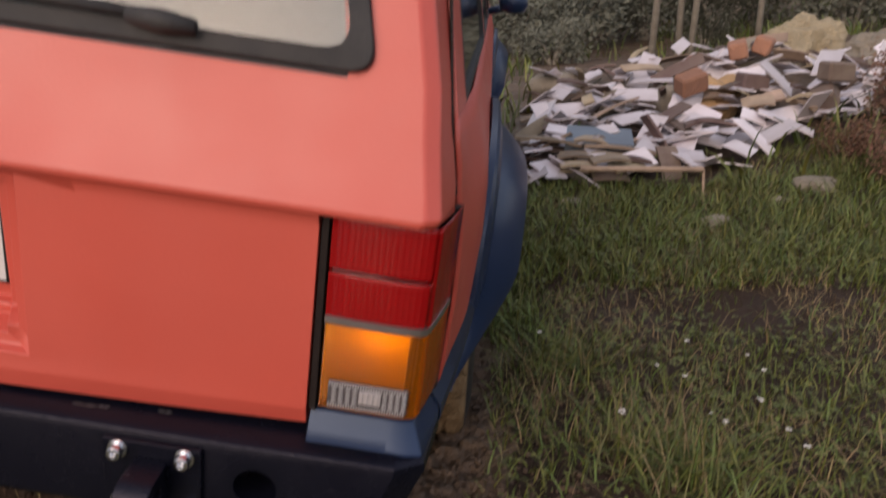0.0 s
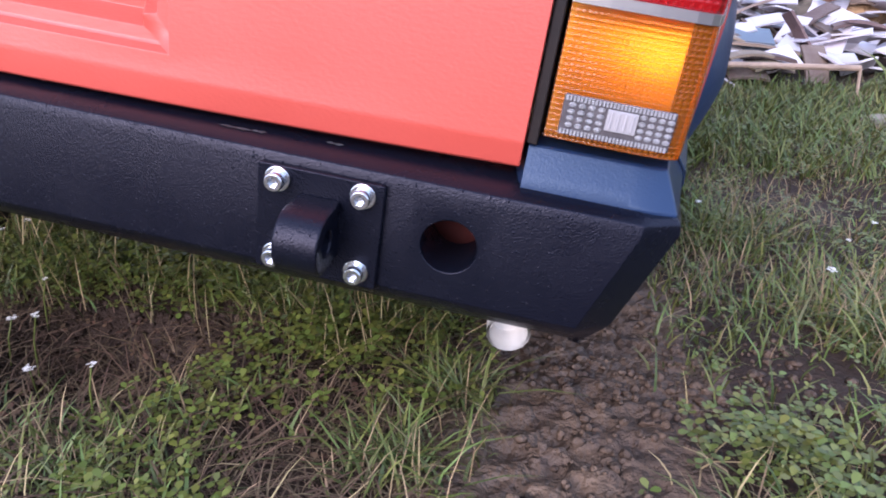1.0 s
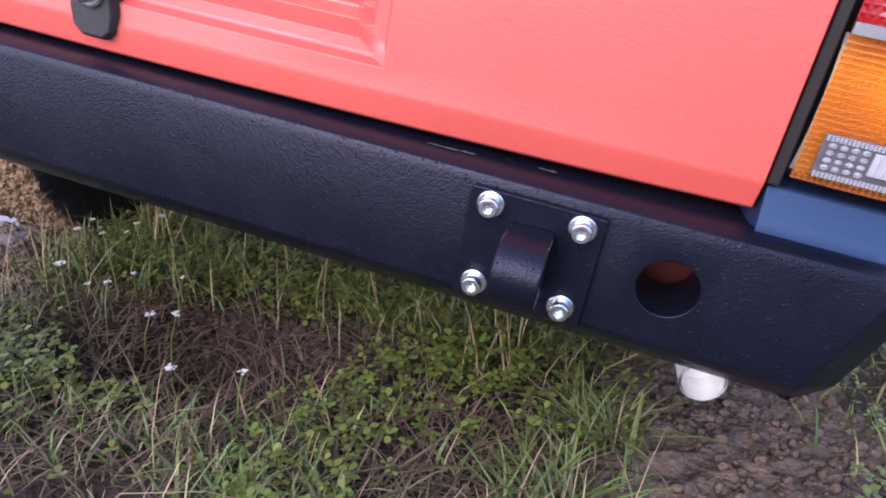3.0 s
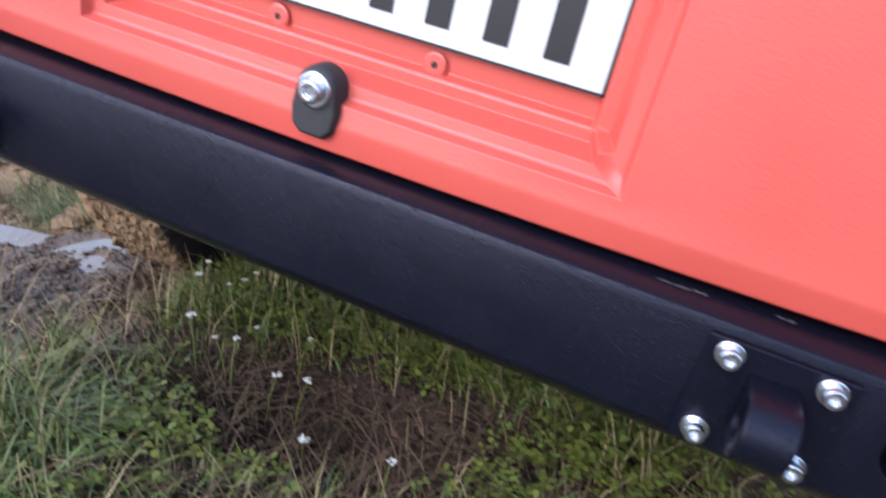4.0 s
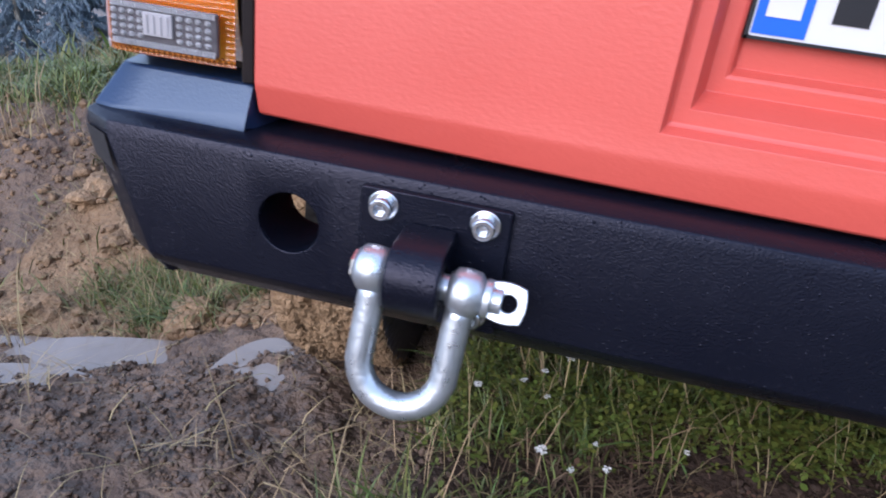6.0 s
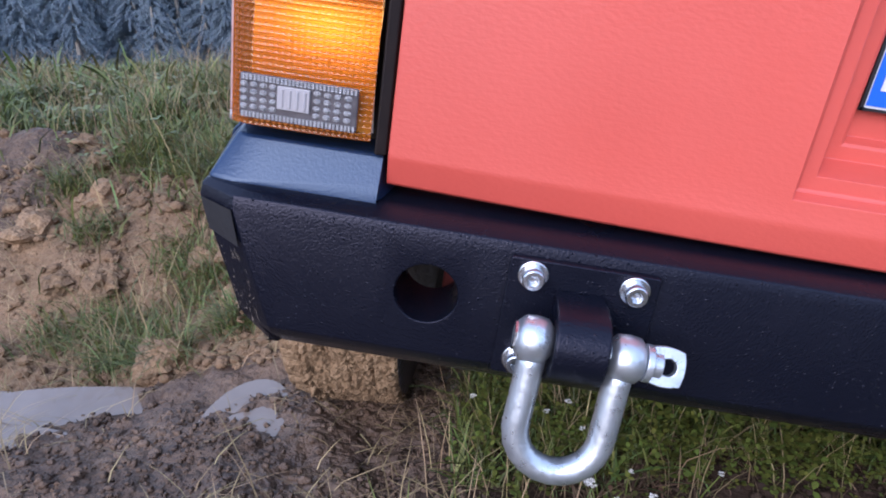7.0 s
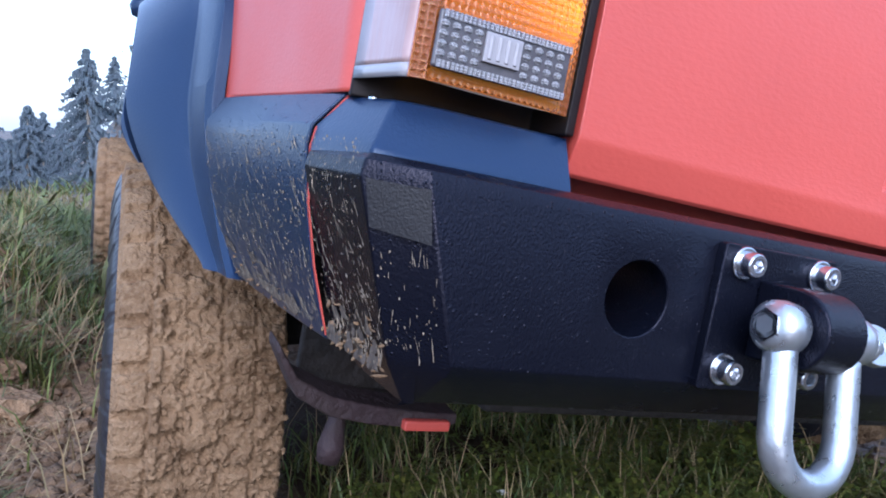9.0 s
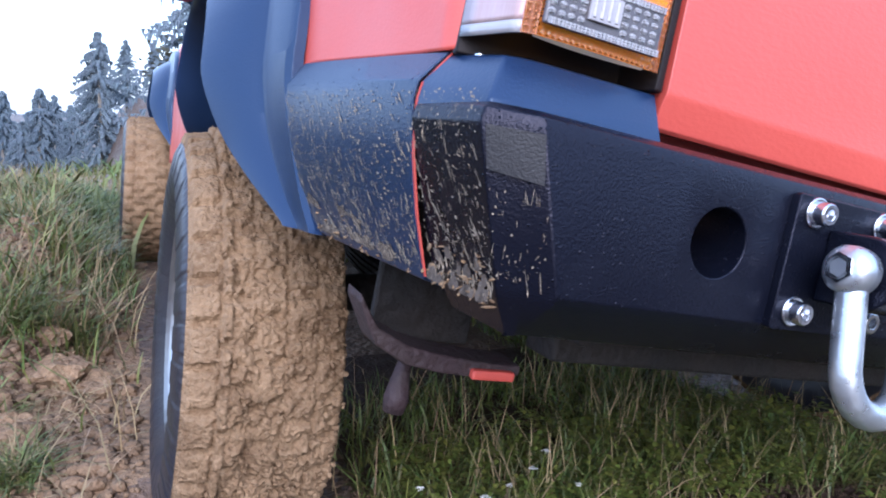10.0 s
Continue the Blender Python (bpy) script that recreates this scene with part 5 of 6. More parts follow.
def off_car(x, y):
    tyre_l = (np.abs(x + 0.84) < 0.15) & (np.abs(y - 0.93) < 0.36)
    tyre_r = (np.abs(x - 0.73) < 0.15) & (np.abs(y - 0.93) < 0.36)
    tyre_f = (np.abs(np.abs(x + 0.1) - 0.82) < 0.16) & (np.abs(y - 3.51) < 0.36)
    return (~(tyre_l | tyre_r | tyre_f)).astype(float)


def rut_free(x, y):
    rut = np.exp(-((x - 0.725) / 0.17) ** 4) * step(1.7, 1.0, y)
    mire = step(-0.50, -0.72, x) * step(1.0, 0.72, y + 0.16 * (x + 1.2))
    soil = 1.7 * blob(x, y, -0.12, 0.30, 0.30, 0.17) + 0.7 * blob(x, y, 0.10, 0.42, 0.16, 0.10) + blob(x, y, 0.36, 0.10, 0.13, 0.07) + blob(x, y, 1.10, 0.42, 0.20, 0.09)
    under = step(0.55, 0.95, y) * step(0.75, 0.55, np.abs(x)) * step(4.2, 3.4, y)
    return np.clip(1 - 0.98 * rut - 0.97 * mire - 0.9 * soil - 0.8 * under, 0, 1) * off_car(x, y)


def heap_free(x, y):
    inside = (x > 0.9 + 0.1 * (y - 3)) & (x < 2.0 + 0.9 * (y - 3)) & (y > 3.0) & (y < 8.4)
    return np.where(inside, 0.06, 1.0)


def rand(n, lo, hi, seed):
    return np.random.default_rng(seed).uniform(lo, hi, n)


x, y = clumped(36000, 0.86, 4.6, -1.6, 3.8, 41, 0.4, -0.25, lambda a, b: rut_free(a, b) * heap_free(a, b) * step(4.4, 3.0, a + 0.5 * rough_noise(a, b, 0.8, 2, 3)) * step(-1.5, -0.6, b + 0.3 * rough_noise(a, b, 0.7, 2, 4)))
blades("grass", "thick green meadow grass beside the wheel track", GRASS, x, y, rand(len(x), 0.025, 0.088, 1), rand(len(x), 0.0025, 0.0055, 2), rand(len(x), 0.2, 1.1, 3), 4)
x, y = clumped(4600, -0.66, 0.62, -1.4, 1.3, 42, 0.22, 0.15, lambda a, b: rut_free(a, b) * step(-1.4, -0.4, b + 0.25 * rough_noise(a, b, 0.5, 2, 4)))
blades("grass", "green grass on the strip between the wheel tracks", GRASS, x, y, rand(len(x), 0.02, 0.075, 5), rand(len(x), 0.0025, 0.006, 6), rand(len(x), 0.2, 1.1, 7), 8)
x, y = clumped(36000, -3.8, -1.1, 0.9, 5.6, 43, 0.45, 0.05, lambda a, b: step(1.7, 2.4, b + 0.25 * (a + 1.2)) * 0.95 + 0.05 * step(1.0, 1.4, b))
blades("grass", "long green grass grown over the clay bank", GRASS, x, y, rand(len(x), 0.05, 0.20, 9), rand(len(x), 0.004, 0.008, 10), rand(len(x), 0.3, 1.3, 11), 12)
x, y = clumped(2600, -1.3, -1.0, 1.5, 5.5, 53, 0.4, 0.1, off_car)
blades("grass", "green grass along the wheel track", GRASS, x, y, rand(len(x), 0.05, 0.17, 9), rand(len(x), 0.004, 0.007, 10), rand(len(x), 0.3, 1.2, 11), 62)
x, y = clumped(24000, -14, 16, 3.0, 22, 44, 1.4, -0.3, lambda a, b: heap_free(a, b) * off_car(a, b))
blades("grass", "rough pasture grass further off", GRASS, x, y, rand(len(x), 0.10, 0.34, 13), rand(len(x), 0.012, 0.03, 14), rand(len(x), 0.3, 1.0, 15), 16)
x, y = clumped(13500, -0.66, 3.8, -1.1, 3.6, 45, 0.25, 0.0, lambda a, b: rut_free(a, b) * heap_free(a, b) * np.where(a < 0.86, 0.4, 1.0))
blades("dry_grass", "dry straw-coloured grass among the green", DRY, x, y, rand(len(x), 0.03, 0.10, 17), rand(len(x), 0.0015, 0.0032, 18), rand(len(x), 0.3, 1.6, 19), 20)
x, y = clumped(1700, -2.4, -1.05, 0.95, 2.3, 49, 0.22, -0.1)
blades("litter", "straw lying flat on the dug clay", DRY, x, y, rand(len(x), 0.03, 0.12, 131), rand(len(x), 0.0018, 0.0035, 132), rand(len(x), 1.0, 2.6, 133), 134, category="straw")
x, y = clumped(7000, -4.2, -1.0, 0.95, 7.0, 46, 0.4, 0.0)
blades("dry_grass", "dry grass stems on the clay bank", DRY, x, y, rand(len(x), 0.08, 0.32, 21), rand(len(x), 0.002, 0.004, 22), rand(len(x), 0.2, 1.2, 23), 24)
x, y = clumped(4200, -0.55, 0.55, -0.1, 0.75, 48, 0.15, -0.2, off_car)
blades("litter", "dead brown stems lying on the bare soil", LITTER, x, y, rand(len(x), 0.02, 0.075, 125), rand(len(x), 0.002, 0.004, 126), rand(len(x), 0.8, 2.8, 127), 128, category="dead stems")
x, y = clumped(900, -2.2, -0.6, -0.6, 0.8, 47, 0.2, 0.1)
blades("dry_grass", "trampled straw in the wet clay", DRY, x, y, rand(len(x), 0.03, 0.09, 25), rand(len(x), 0.0018, 0.0035, 26), rand(len(x), 1.0, 2.5, 27), 28)

x, y = clumped(6000, 0.15, 1.05, 1.25, 3.3, 54, 0.3, -0.3, off_car)
blades("grass", "grass under and beside the car", GRASS, x, y, rand(len(x), 0.05, 0.15, 30), rand(len(x), 0.003, 0.007, 31), rand(len(x), 0.2, 1.1, 32), 63)
x, y = clumped(5000, -0.62, 0.45, 0.42, 1.25, 55, 0.2, -0.1, off_car)
blades("grass", "thick grass in the shade behind the rear axle", GRASS, x, y, rand(len(x), 0.04, 0.13, 33), rand(len(x), 0.003, 0.006, 34), rand(len(x), 0.2, 1.2, 35), 64)
x, y = clumped(620, -0.66, 0.5, 0.32, 1.2, 56, 0.2, -0.3, off_car)
blades("dry_stems", "upright dry stems in the shade under the bumper", DRY, x, y, rand(len(x), 0.10, 0.21, 36), rand(len(x), 0.0016, 0.003, 37), rand(len(x), 0.1, 0.7, 38), 65, category="dry grass")

x, y = clumped(9000, 0.9, 3.4, 1.7, 3.2, 57, 0.4, -0.5, heap_free)
blades("grass", "green grass in front of the rubble", GRASS, x, y, rand(len(x), 0.05, 0.13, 39), rand(len(x), 0.004, 0.008, 40), rand(len(x), 0.3, 1.1, 41), 66)

# tufts with long arching blades
TUFTS = ((-1.62, 1.10, 0.08, 260, 0.15), (-1.44, 1.05, 0.07, 240, 0.15), (-1.24, 1.12, 0.07, 200, 0.14), (-1.66, 1.22, 0.07, 200, 0.14), (-1.46, 1.42, 0.08, 220, 0.15), (-1.90, 1.24, 0.08, 160, 0.14), (-1.30, 1.75, 0.10, 300, 0.18), (-1.6, 1.95, 0.16, 500, 0.2), (-0.52, 0.02, 0.11, 380, 0.17), (-0.38, -0.06, 0.08, 200, 0.12), (0.50, 0.10, 0.08, 170, 0.10),
         (0.55, 0.28, 0.05, 150, 0.11), (0.16, -0.02, 0.08, 90, 0.08), (0.98, 0.08, 0.07, 120, 0.08), (0.26, 0.48, 0.08, 200, 0.11),
         (1.30, 0.60, 0.15, 380, 0.15), (1.08, 1.1, 0.12, 300, 0.14), (-0.62, 0.22, 0.06, 110, 0.14), (0.42, 0.50, 0.09, 220, 0.13),
         (-1.60, 1.50, 0.08, 170, 0.13), (-1.27, 1.14, 0.06, 120, 0.12), (-1.74, 1.28, 0.08, 180, 0.13), (-1.48, 1.30, 0.06, 110, 0.11), (-1.93, 1.58, 0.08, 150, 0.13), (-1.60, 2.05, 0.14, 420, 0.2), (-1.93, 2.05, 0.14, 420, 0.2), (-1.33, 1.66, 0.07, 150, 0.15), (-1.17, 1.76, 0.06, 140, 0.14), (-1.75, 3.1, 0.2, 520, 0.30), (-1.5, 2.9, 0.16, 420, 0.28), (-1.32, 2.7, 0.10, 260, 0.24), (-2.1, 3.2, 0.2, 420, 0.26), (-1.20, 2.35, 0.07, 220, 0.20), (-1.17, 2.65, 0.07, 240, 0.22), (-1.22, 2.95, 0.08, 260, 0.24), (-1.14, 2.05, 0.05, 120, 0.15), (-1.30, 1.36, 0.05, 80, 0.10), (-2.15, 1.85, 0.10, 220, 0.16))
for k, (cx, cy, r, n, h) in enumerate(TUFTS):
    g = np.random.default_rng(500 + k)
    x, y = cx + g.normal(0, r * 0.55, n), cy + g.normal(0, r * 0.45, n)
    blades("grass_tuft", "tuft of long arching grass blades", GRASS, x, y, g.uniform(0.4, 1.1, n) * h, g.uniform(0.0028, 0.0055, n), g.uniform(0.3, 1.5, n), 600 + k, kind="stuff", category="grass tuft")
    m = n // 5
    x, y = cx + g.normal(0, r * 0.6, m), cy + g.normal(0, r * 0.5, m)
    blades("dry_stems", "dry stems standing in a grass tuft", DRY, x, y, g.uniform(0.5, 1.25, m) * h, g.uniform(0.0015, 0.003, m), g.uniform(0.1, 1.2, m), 700 + k, kind="stuff", category="dry grass")

for k, (cx, cy, n, h) in enumerate(((-0.62, 0.10, 16, 0.26), (-0.40, 0.02, 14, 0.24), (-0.75, 0.32, 9, 0.22), (0.05, -0.02, 10, 0.2), (0.52, 0.02, 10, 0.18), (-1.7, 2.5, 40, 0.42), (-2.3, 3.2, 60, 0.5), (-1.35, 2.6, 24, 0.36))):
    g = np.random.default_rng(800 + k)
    x, y = cx + g.normal(0, 0.10, n), cy + g.normal(0, 0.08, n)
    blades("dry_stems", "long dry grass stems leaning over", DRY, x, y, g.uniform(0.6, 1.1, n) * h, g.uniform(0.0016, 0.0028, n), g.uniform(0.2, 1.3, n), 850 + k, category="dry grass")


def leaves(name, label, x, y, size, seed, high, material, category="weeds"):
    """Clover-like weeds: three broad leaflets on each short stem, as one mesh."""
    g = np.random.default_rng(seed)
    ok = np.arange(len(x)) if name == "dead_leaves" else grown(x, y, seed)
    x, y, size, high = x[ok], y[ok], size[ok], high[ok]
    n = len(x)
    z = ground_z(x, y) + high
    co, loops = [], []
    a0 = g.random(n) * math.tau
    for k in range(3):
        a = a0 + k * 2.1 + g.normal(0, 0.2, n)
        dx, dy = np.cos(a), np.sin(a)
        up = g.uniform(-0.2, 0.6, n)
        pts = []
        for t, w, e in ((0.05, 0, 0), (0.5, 0.36, 0.1), (0.9, 0.30, 0.0), (1.05, 0, -0.05), (0.9, -0.30, 0.0), (0.5, -0.36, 0.1)):
            pts.append(np.stack([x + size * (dx * t - dy * w), y + size * (dy * t + dx * w), z + size * (up * t + e)], -1))
        co.append(np.stack(pts, 1))
    co = np.stack(co, 1).reshape(-1, 3)
    loops = np.arange(len(co))
    me = bpy.data.meshes.new(name)
    fill_mesh(me, co, loops, np.full(n * 3, 6))
    me.materials.append(material)
    return tagged(new(name, me), label, category, kind="stuff")


x, y = clumped(2600, -0.62, 0.62, -0.65, 1.1, 61, 0.25, 0.0, rut_free)
leaves("clover", "low clover and broad-leaved weeds between the tracks", x, y, rand(len(x), 0.006, 0.014, 71), 72, rand(len(x), 0.01, 0.055, 73), WEED)
x, y = clumped(3000, -0.58, 0.45, 0.45, 0.85, 66, 0.2, -0.2, lambda a, b: off_car(a, b))
leaves("clover", "dense clover under the bumper", x, y, rand(len(x), 0.005, 0.012, 74), 75, rand(len(x), 0.01, 0.09, 76), WEED)
x, y = clumped(2600, 0.90, 2.6, -0.65, 2.2, 63, 0.3, 0.0, rut_free)
leaves("clover", "broad-leaved weeds in the meadow grass", x, y, rand(len(x), 0.006, 0.014, 77), 78, rand(len(x), 0.01, 0.08, 79), WEED)
for k, (cx, cy, n, r, h) in enumerate(((0.99, 0.22, 170, 0.055, 0.07), (1.08, 0.12, 110, 0.06, 0.06), (0.22, 0.62, 260, 0.08, 0.14), (-0.30, 0.10, 220, 0.10, 0.06), (-0.06, 0.60, 320, 0.12, 0.10), (0.33, 0.34, 160, 0.07, 0.08))):
    q = np.random.default_rng(970 + k)
    x, y = cx + q.normal(0, r, n), cy + q.normal(0, r * 0.7, n)
    leaves("clover", "clump of broad green leaves", x, y, q.uniform(0.007, 0.016, n), 980 + k, q.uniform(0.01, 1.0, n) * h, WEED)
x, y = clumped(260, -0.45, 0.42, -0.05, 0.62, 67, 0.16, -0.2, off_car)
leaves("dead_leaves", "withered brown leaves on the dark earth", x, y, rand(len(x), 0.006, 0.015, 83), 84, rand(len(x), 0.002, 0.015, 85), BROWN_LEAF, "dead leaves")
x, y = clumped(450, -3.6, -1.2, 1.9, 5.0, 64, 0.4, 0.0)
leaves("clover", "weeds on the clay bank", x, y, rand(len(x), 0.015, 0.035, 80), 81, rand(len(x), 0.02, 0.15, 82), WEED)

# crumbs and clods of clay
g = np.random.default_rng(9)
bm = bmesh.new()
bmesh.ops.create_icosphere(bm, subdivisions=1, radius=1)
ico = np.array([v.co[:] for v in bm.verts])
tri = np.array([[v.index for v in f.verts] for f in bm.faces])
bm.free()


def crumbs(name, label, x, y, size, material, seed, category="clay crumbs"):
    g = np.random.default_rng(seed)
    n = len(x)
    sc = size[:, None] * g.uniform(0.6, 1.3, (n, 3)) * np.array([1, 1, 0.7])
    co = ico[None] * sc[:, None] * g.uniform(0.72, 1.25, (n, len(ico), 1))
    co = co + np.stack([x, y, ground_z(x, y) + size * 0.25], -1)[:, None]
    loops = (tri[None] + (np.arange(n) * len(ico))[:, None, None]).ravel()
    me = bpy.data.meshes.new(name)
    fill_mesh(me, co.reshape(-1, 3), loops, np.full(n * len(tri), 3))
    me.materials.append(material)
    return tagged(new(name, me), label, category, kind="stuff")


x, y = clumped(5200, -1.7, -0.5, -0.3, 0.85, 95, 0.16, -0.15, off_car)
crumbs("clay_crumbs", "small crumbs of trodden mud beside the wheel", x, y, 0.002 + 0.007 * g.random(len(x)) ** 2.5, SOIL, 7)
x, y = clumped(3400, -1.5, -1.0, 0.95, 2.7, 96, 0.2, -0.2, off_car)
crumbs("clay_crumbs", "crumbs of ochre clay along the bank's foot", x, y, 0.003 + 0.020 * g.random(len(x)) ** 3.2, CLAY, 8)
x, y = clumped(2000, -2.3, -0.55, -0.7, 0.95, 91, 0.3, -0.1)
crumbs("clay_crumbs", "crumbs of churned wet clay", x, y, 0.003 + 0.012 * g.random(len(x)) ** 3.5, SOIL, 3)
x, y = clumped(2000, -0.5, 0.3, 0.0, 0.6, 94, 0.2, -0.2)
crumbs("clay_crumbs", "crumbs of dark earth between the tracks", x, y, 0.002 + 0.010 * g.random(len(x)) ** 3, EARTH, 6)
x, y = clumped(3000, 0.45, 1.3, -0.5, 1.0, 92, 0.2, 0.0)
crumbs("clay_crumbs", "crumbs of soil in the wheel track", x, y, 0.003 + 0.009 * g.random(len(x)) ** 2.5, SOIL, 4)
x, y = clumped(3200, -2.9, -1.05, 0.95, 2.4, 93, 0.3, -0.2)
crumbs("clay_crumbs", "ochre clay crumbs on the dug bank", x, y, 0.003 + 0.024 * g.random(len(x)) ** 4, CLAY, 5)
for k in range(44):                       # larger clods are things of their own
    cx, cy = g.uniform(-2.3, -1.08), g.uniform(1.02, 2.2)
    s = 0.02 + 0.06 * g.random() ** 1.6
    bm = bmesh.new()
    bmesh.ops.create_icosphere(bm, subdivisions=3, radius=1)
    for v in bm.verts:
        p = v.co.copy()
        v.co = Vector((p.x * 1.2, p.y, p.z * 0.7)) * s * (1 + 0.55 * noise.noise(p * 1.5 + Vector((k, 0, 0))) + 0.34 * abs(noise.noise(p * 3.0 + Vector((0, k, 0)))) + 0.12 * noise.noise(p * 8 + Vector((0, 0, k))))
    ob = part("clay_clod", bm, CLOD, None)
    ob.location = (cx, cy, float(ground_z(cx, cy)) + s * 0.08)
    ob.rotation_euler = (0, 0, g.random() * 6)
    tagged(ob, "lump of dug ochre clay on the bank", "clay clod", "clods on the bank")


def flower(x, y, h, r, seed):
    """A thin stem with a flat head of small white florets."""
    rg = random.Random(seed)
    z = float(ground_z(x, y))
    root = thing("white_flower", "small white meadow flower on a thin stem", "flower", pose(x, y, z), "white flowers in the grass")
    bm = bmesh.new()
    lean = (rg.uniform(-0.3, 0.3) * h, rg.uniform(-0.3, 0.3) * h)
    rod(bm, [(0, 0, -0.01), (lean[0] * 0.4, lean[1] * 0.4, h * 0.6), (lean[0], lean[1], h)], [0.0016, 0.0013, 0.001], 5)
    part("stem", bm, WEED, root)
    bm = bmesh.new()
    for k in range(16):
        a, q = rg.random() * math.tau, r * math.sqrt(rg.random())
        c = Vector((lean[0] + q * math.cos(a), lean[1] + q * math.sin(a), h + rg.uniform(-0.2, 0.25) * r))
        t = rg.random() * 6
        for m in range(4):
            b = t + m * math.tau / 4
            w = r * 0.30
            bm.faces.new([bm.verts.new(c + Vector((math.cos(b + d) * w * k2, math.sin(b + d) * w * k2, dz * w))) for d, k2, dz in ((0, 0.1, 0), (-0.5, 1, 0.3), (0, 1.25, 0.35), (0.5, 1, 0.3))])
    part("bloom", bm, PETAL, root, "white florets")


FLOWERS = ((1.39, 0.78), (1.52, 0.78), (1.38, 0.67), (1.59, 0.62), (1.5, 0.58), (1.36, 0.89), (1.35, 0.95), (1.54, 1.02), (1.16, 0.6), (1.04, 1.13), (1.45, 1.18), (1.58, 0.89), (-0.31, 0.29), (-0.34, 0.32), (-0.37, 0.4), (-0.38, 0.29), (-0.23, 0.28), (-0.17, 0.27), (-0.44, 0.52), (0.07, 0.1), (-0.33, 0.4), (-0.23, 0.38), (-0.5, 0.46), (-0.11, 0.2), (-0.38, 0.57), (-0.62, 0.62), (-0.46, 0.52))
for k, (x, y) in enumerate(FLOWERS):
    flower(x, y, 0.07 + 0.07 * ((k * 37) % 10) / 10, 0.005 + 0.004 * ((k * 13) % 7) / 7, 900 + k)
for k, (x, y) in enumerate(((-1.73, 3.0), (-1.66, 3.0), (-1.61, 2.95), (-1.78, 3.1), (-1.69, 3.12))):
    flower(x, y, 0.36 + 0.03 * (k % 3), 0.020, 950 + k)
# ---- rubble heap beside the car ----
def slab(l, w, t, bow=0.0, chip=0.0, seed=0):
    """A board: a box with a slight bow and broken ends."""
    rg = random.Random(seed)
    bm = bmesh.new()
    n = 5
    rings = []
    for k in range(n):
        u = k / (n - 1) - 0.5
        e = chip * rg.uniform(-1, 1) if k in (0, n - 1) else 0
        z = bow * (0.25 - u * u) * 4
        rings.append([(u * l + e, -w / 2, z), (u * l - e, w / 2, z), (u * l - e * 0.5, w / 2, z + t), (u * l + e * 0.6, -w / 2, z + t)])
    loft(bm, rings)
    return bm


heap = thing("rubble_heap", "heap of broken boards, white panels and terracotta blocks on the grass", "rubble heap", pose(2.4, 5.0, 0))
boards = {}
for mname, material in (("board", BOARD), ("dark_board", BOARD_DARK), ("panel", PANEL)):
    for v in range(4):
        if mname == "panel":
            bm = slab((0.20, 0.30, 0.36, 0.16)[v], (0.13, 0.11, 0.16, 0.14)[v], 0.010, 0.004, 0.03, v)
        else:
            bm = slab((0.15, 0.26, 0.40, 0.20)[v], (0.08, 0.05, 0.09, 0.13)[v], (0.014, 0.02, 0.014, 0.012)[v], 0.015, 0.03, v + 7)
        boards[mname, v] = mesh_of(mname, bm, material)
rg = random.Random(12)


def heap_piece(mesh, name, x, y, dz, rx, ry, rz):
    ob = new(name, mesh)
    ob.parent = heap
    ob.matrix_local = heap.matrix_world.inverted() @ pose(x, y, float(ground_z(x, y)) + dz, rx, ry, rz)
    return ob


def heap_spot():
    while True:
        y = 3.0 + 3.0 * rg.random() ** 0.85
        x = rg.uniform(1.0 + 0.1 * (y - 3), 1.70 + 1.25 * (y - 3))
        edge = (x - (1.0 + 0.1 * (y - 3))) / (0.70 + 1.15 * (y - 3))
        thick = 0.08 + 0.22 * min(1, (y - 2.9) / 1.5) * math.sin(math.pi * min(max(edge, 0.05), 0.95)) ** 0.5
        return x, y, thick


for k in range(290):
    x, y, thick = heap_spot()
    kind = rg.choices(("board", "dark_board", "panel"), (1.2, 2.2, 6.4))[0]
    heap_piece(boards[kind, rg.randrange(4)], kind, x, y, thick * rg.random() ** 0.6, rg.gauss(0, 24), rg.gauss(0, 22), rg.gauss(15, 60))
for k in range(24):                       # flat layers of boards at the near edge
    x = rg.uniform(1.15, 1.62)
    heap_piece(boards["board" if k % 3 else "dark_board", 1 + k % 3], "board", x, rg.uniform(3.0, 3.5), 0.015 + 0.011 * k * 0.6, rg.gauss(0, 4), rg.gauss(0, 4), rg.gauss(-4, 12))
big = mesh_of("panel", slab(0.38, 0.30, 0.07, 0, 0.01, 3), PANEL_BLUE)
tagged(heap_piece(big, "panel", 1.50, 3.45, 0.12, 6, 3, -6), "grey-blue panel")
bm = bmesh.new()
rod(bm, [(-0.32, 0, 0.02), (0.30, 0, 0.03)], 0.014, 8)
rod(bm, [(0.30, 0, 0.03), (0.31, -0.02, -0.14)], 0.007, 6)
heap_piece(mesh_of("stick", bm, BOARD), "stick", 1.66, 2.92, 0.10, 0, 0, -4)
for k in range(7):
    x, y, thick = heap_spot()
    y = min(max(y, 4.3), 5.2)
    x = rg.uniform(1.9, 3.2)
    bm = bmesh.new()
    box(bm, -0.10, 0.10, -0.07, 0.07, -0.06, 0.07)
    bmesh.ops.bevel(bm, geom=bm.edges[:], offset=0.015, segments=1, affect="EDGES")
    for v in bm.verts:
        v.co *= 1 + 0.12 * noise.noise(v.co * 9 + Vector((k, 0, 0)))
    heap_piece(mesh_of("block", bm, TERRACOTTA if k % 3 else BOARD_DARK), "block", x, y, thick + 0.06, rg.gauss(0, 20), rg.gauss(0, 20), rg.uniform(0, 180))
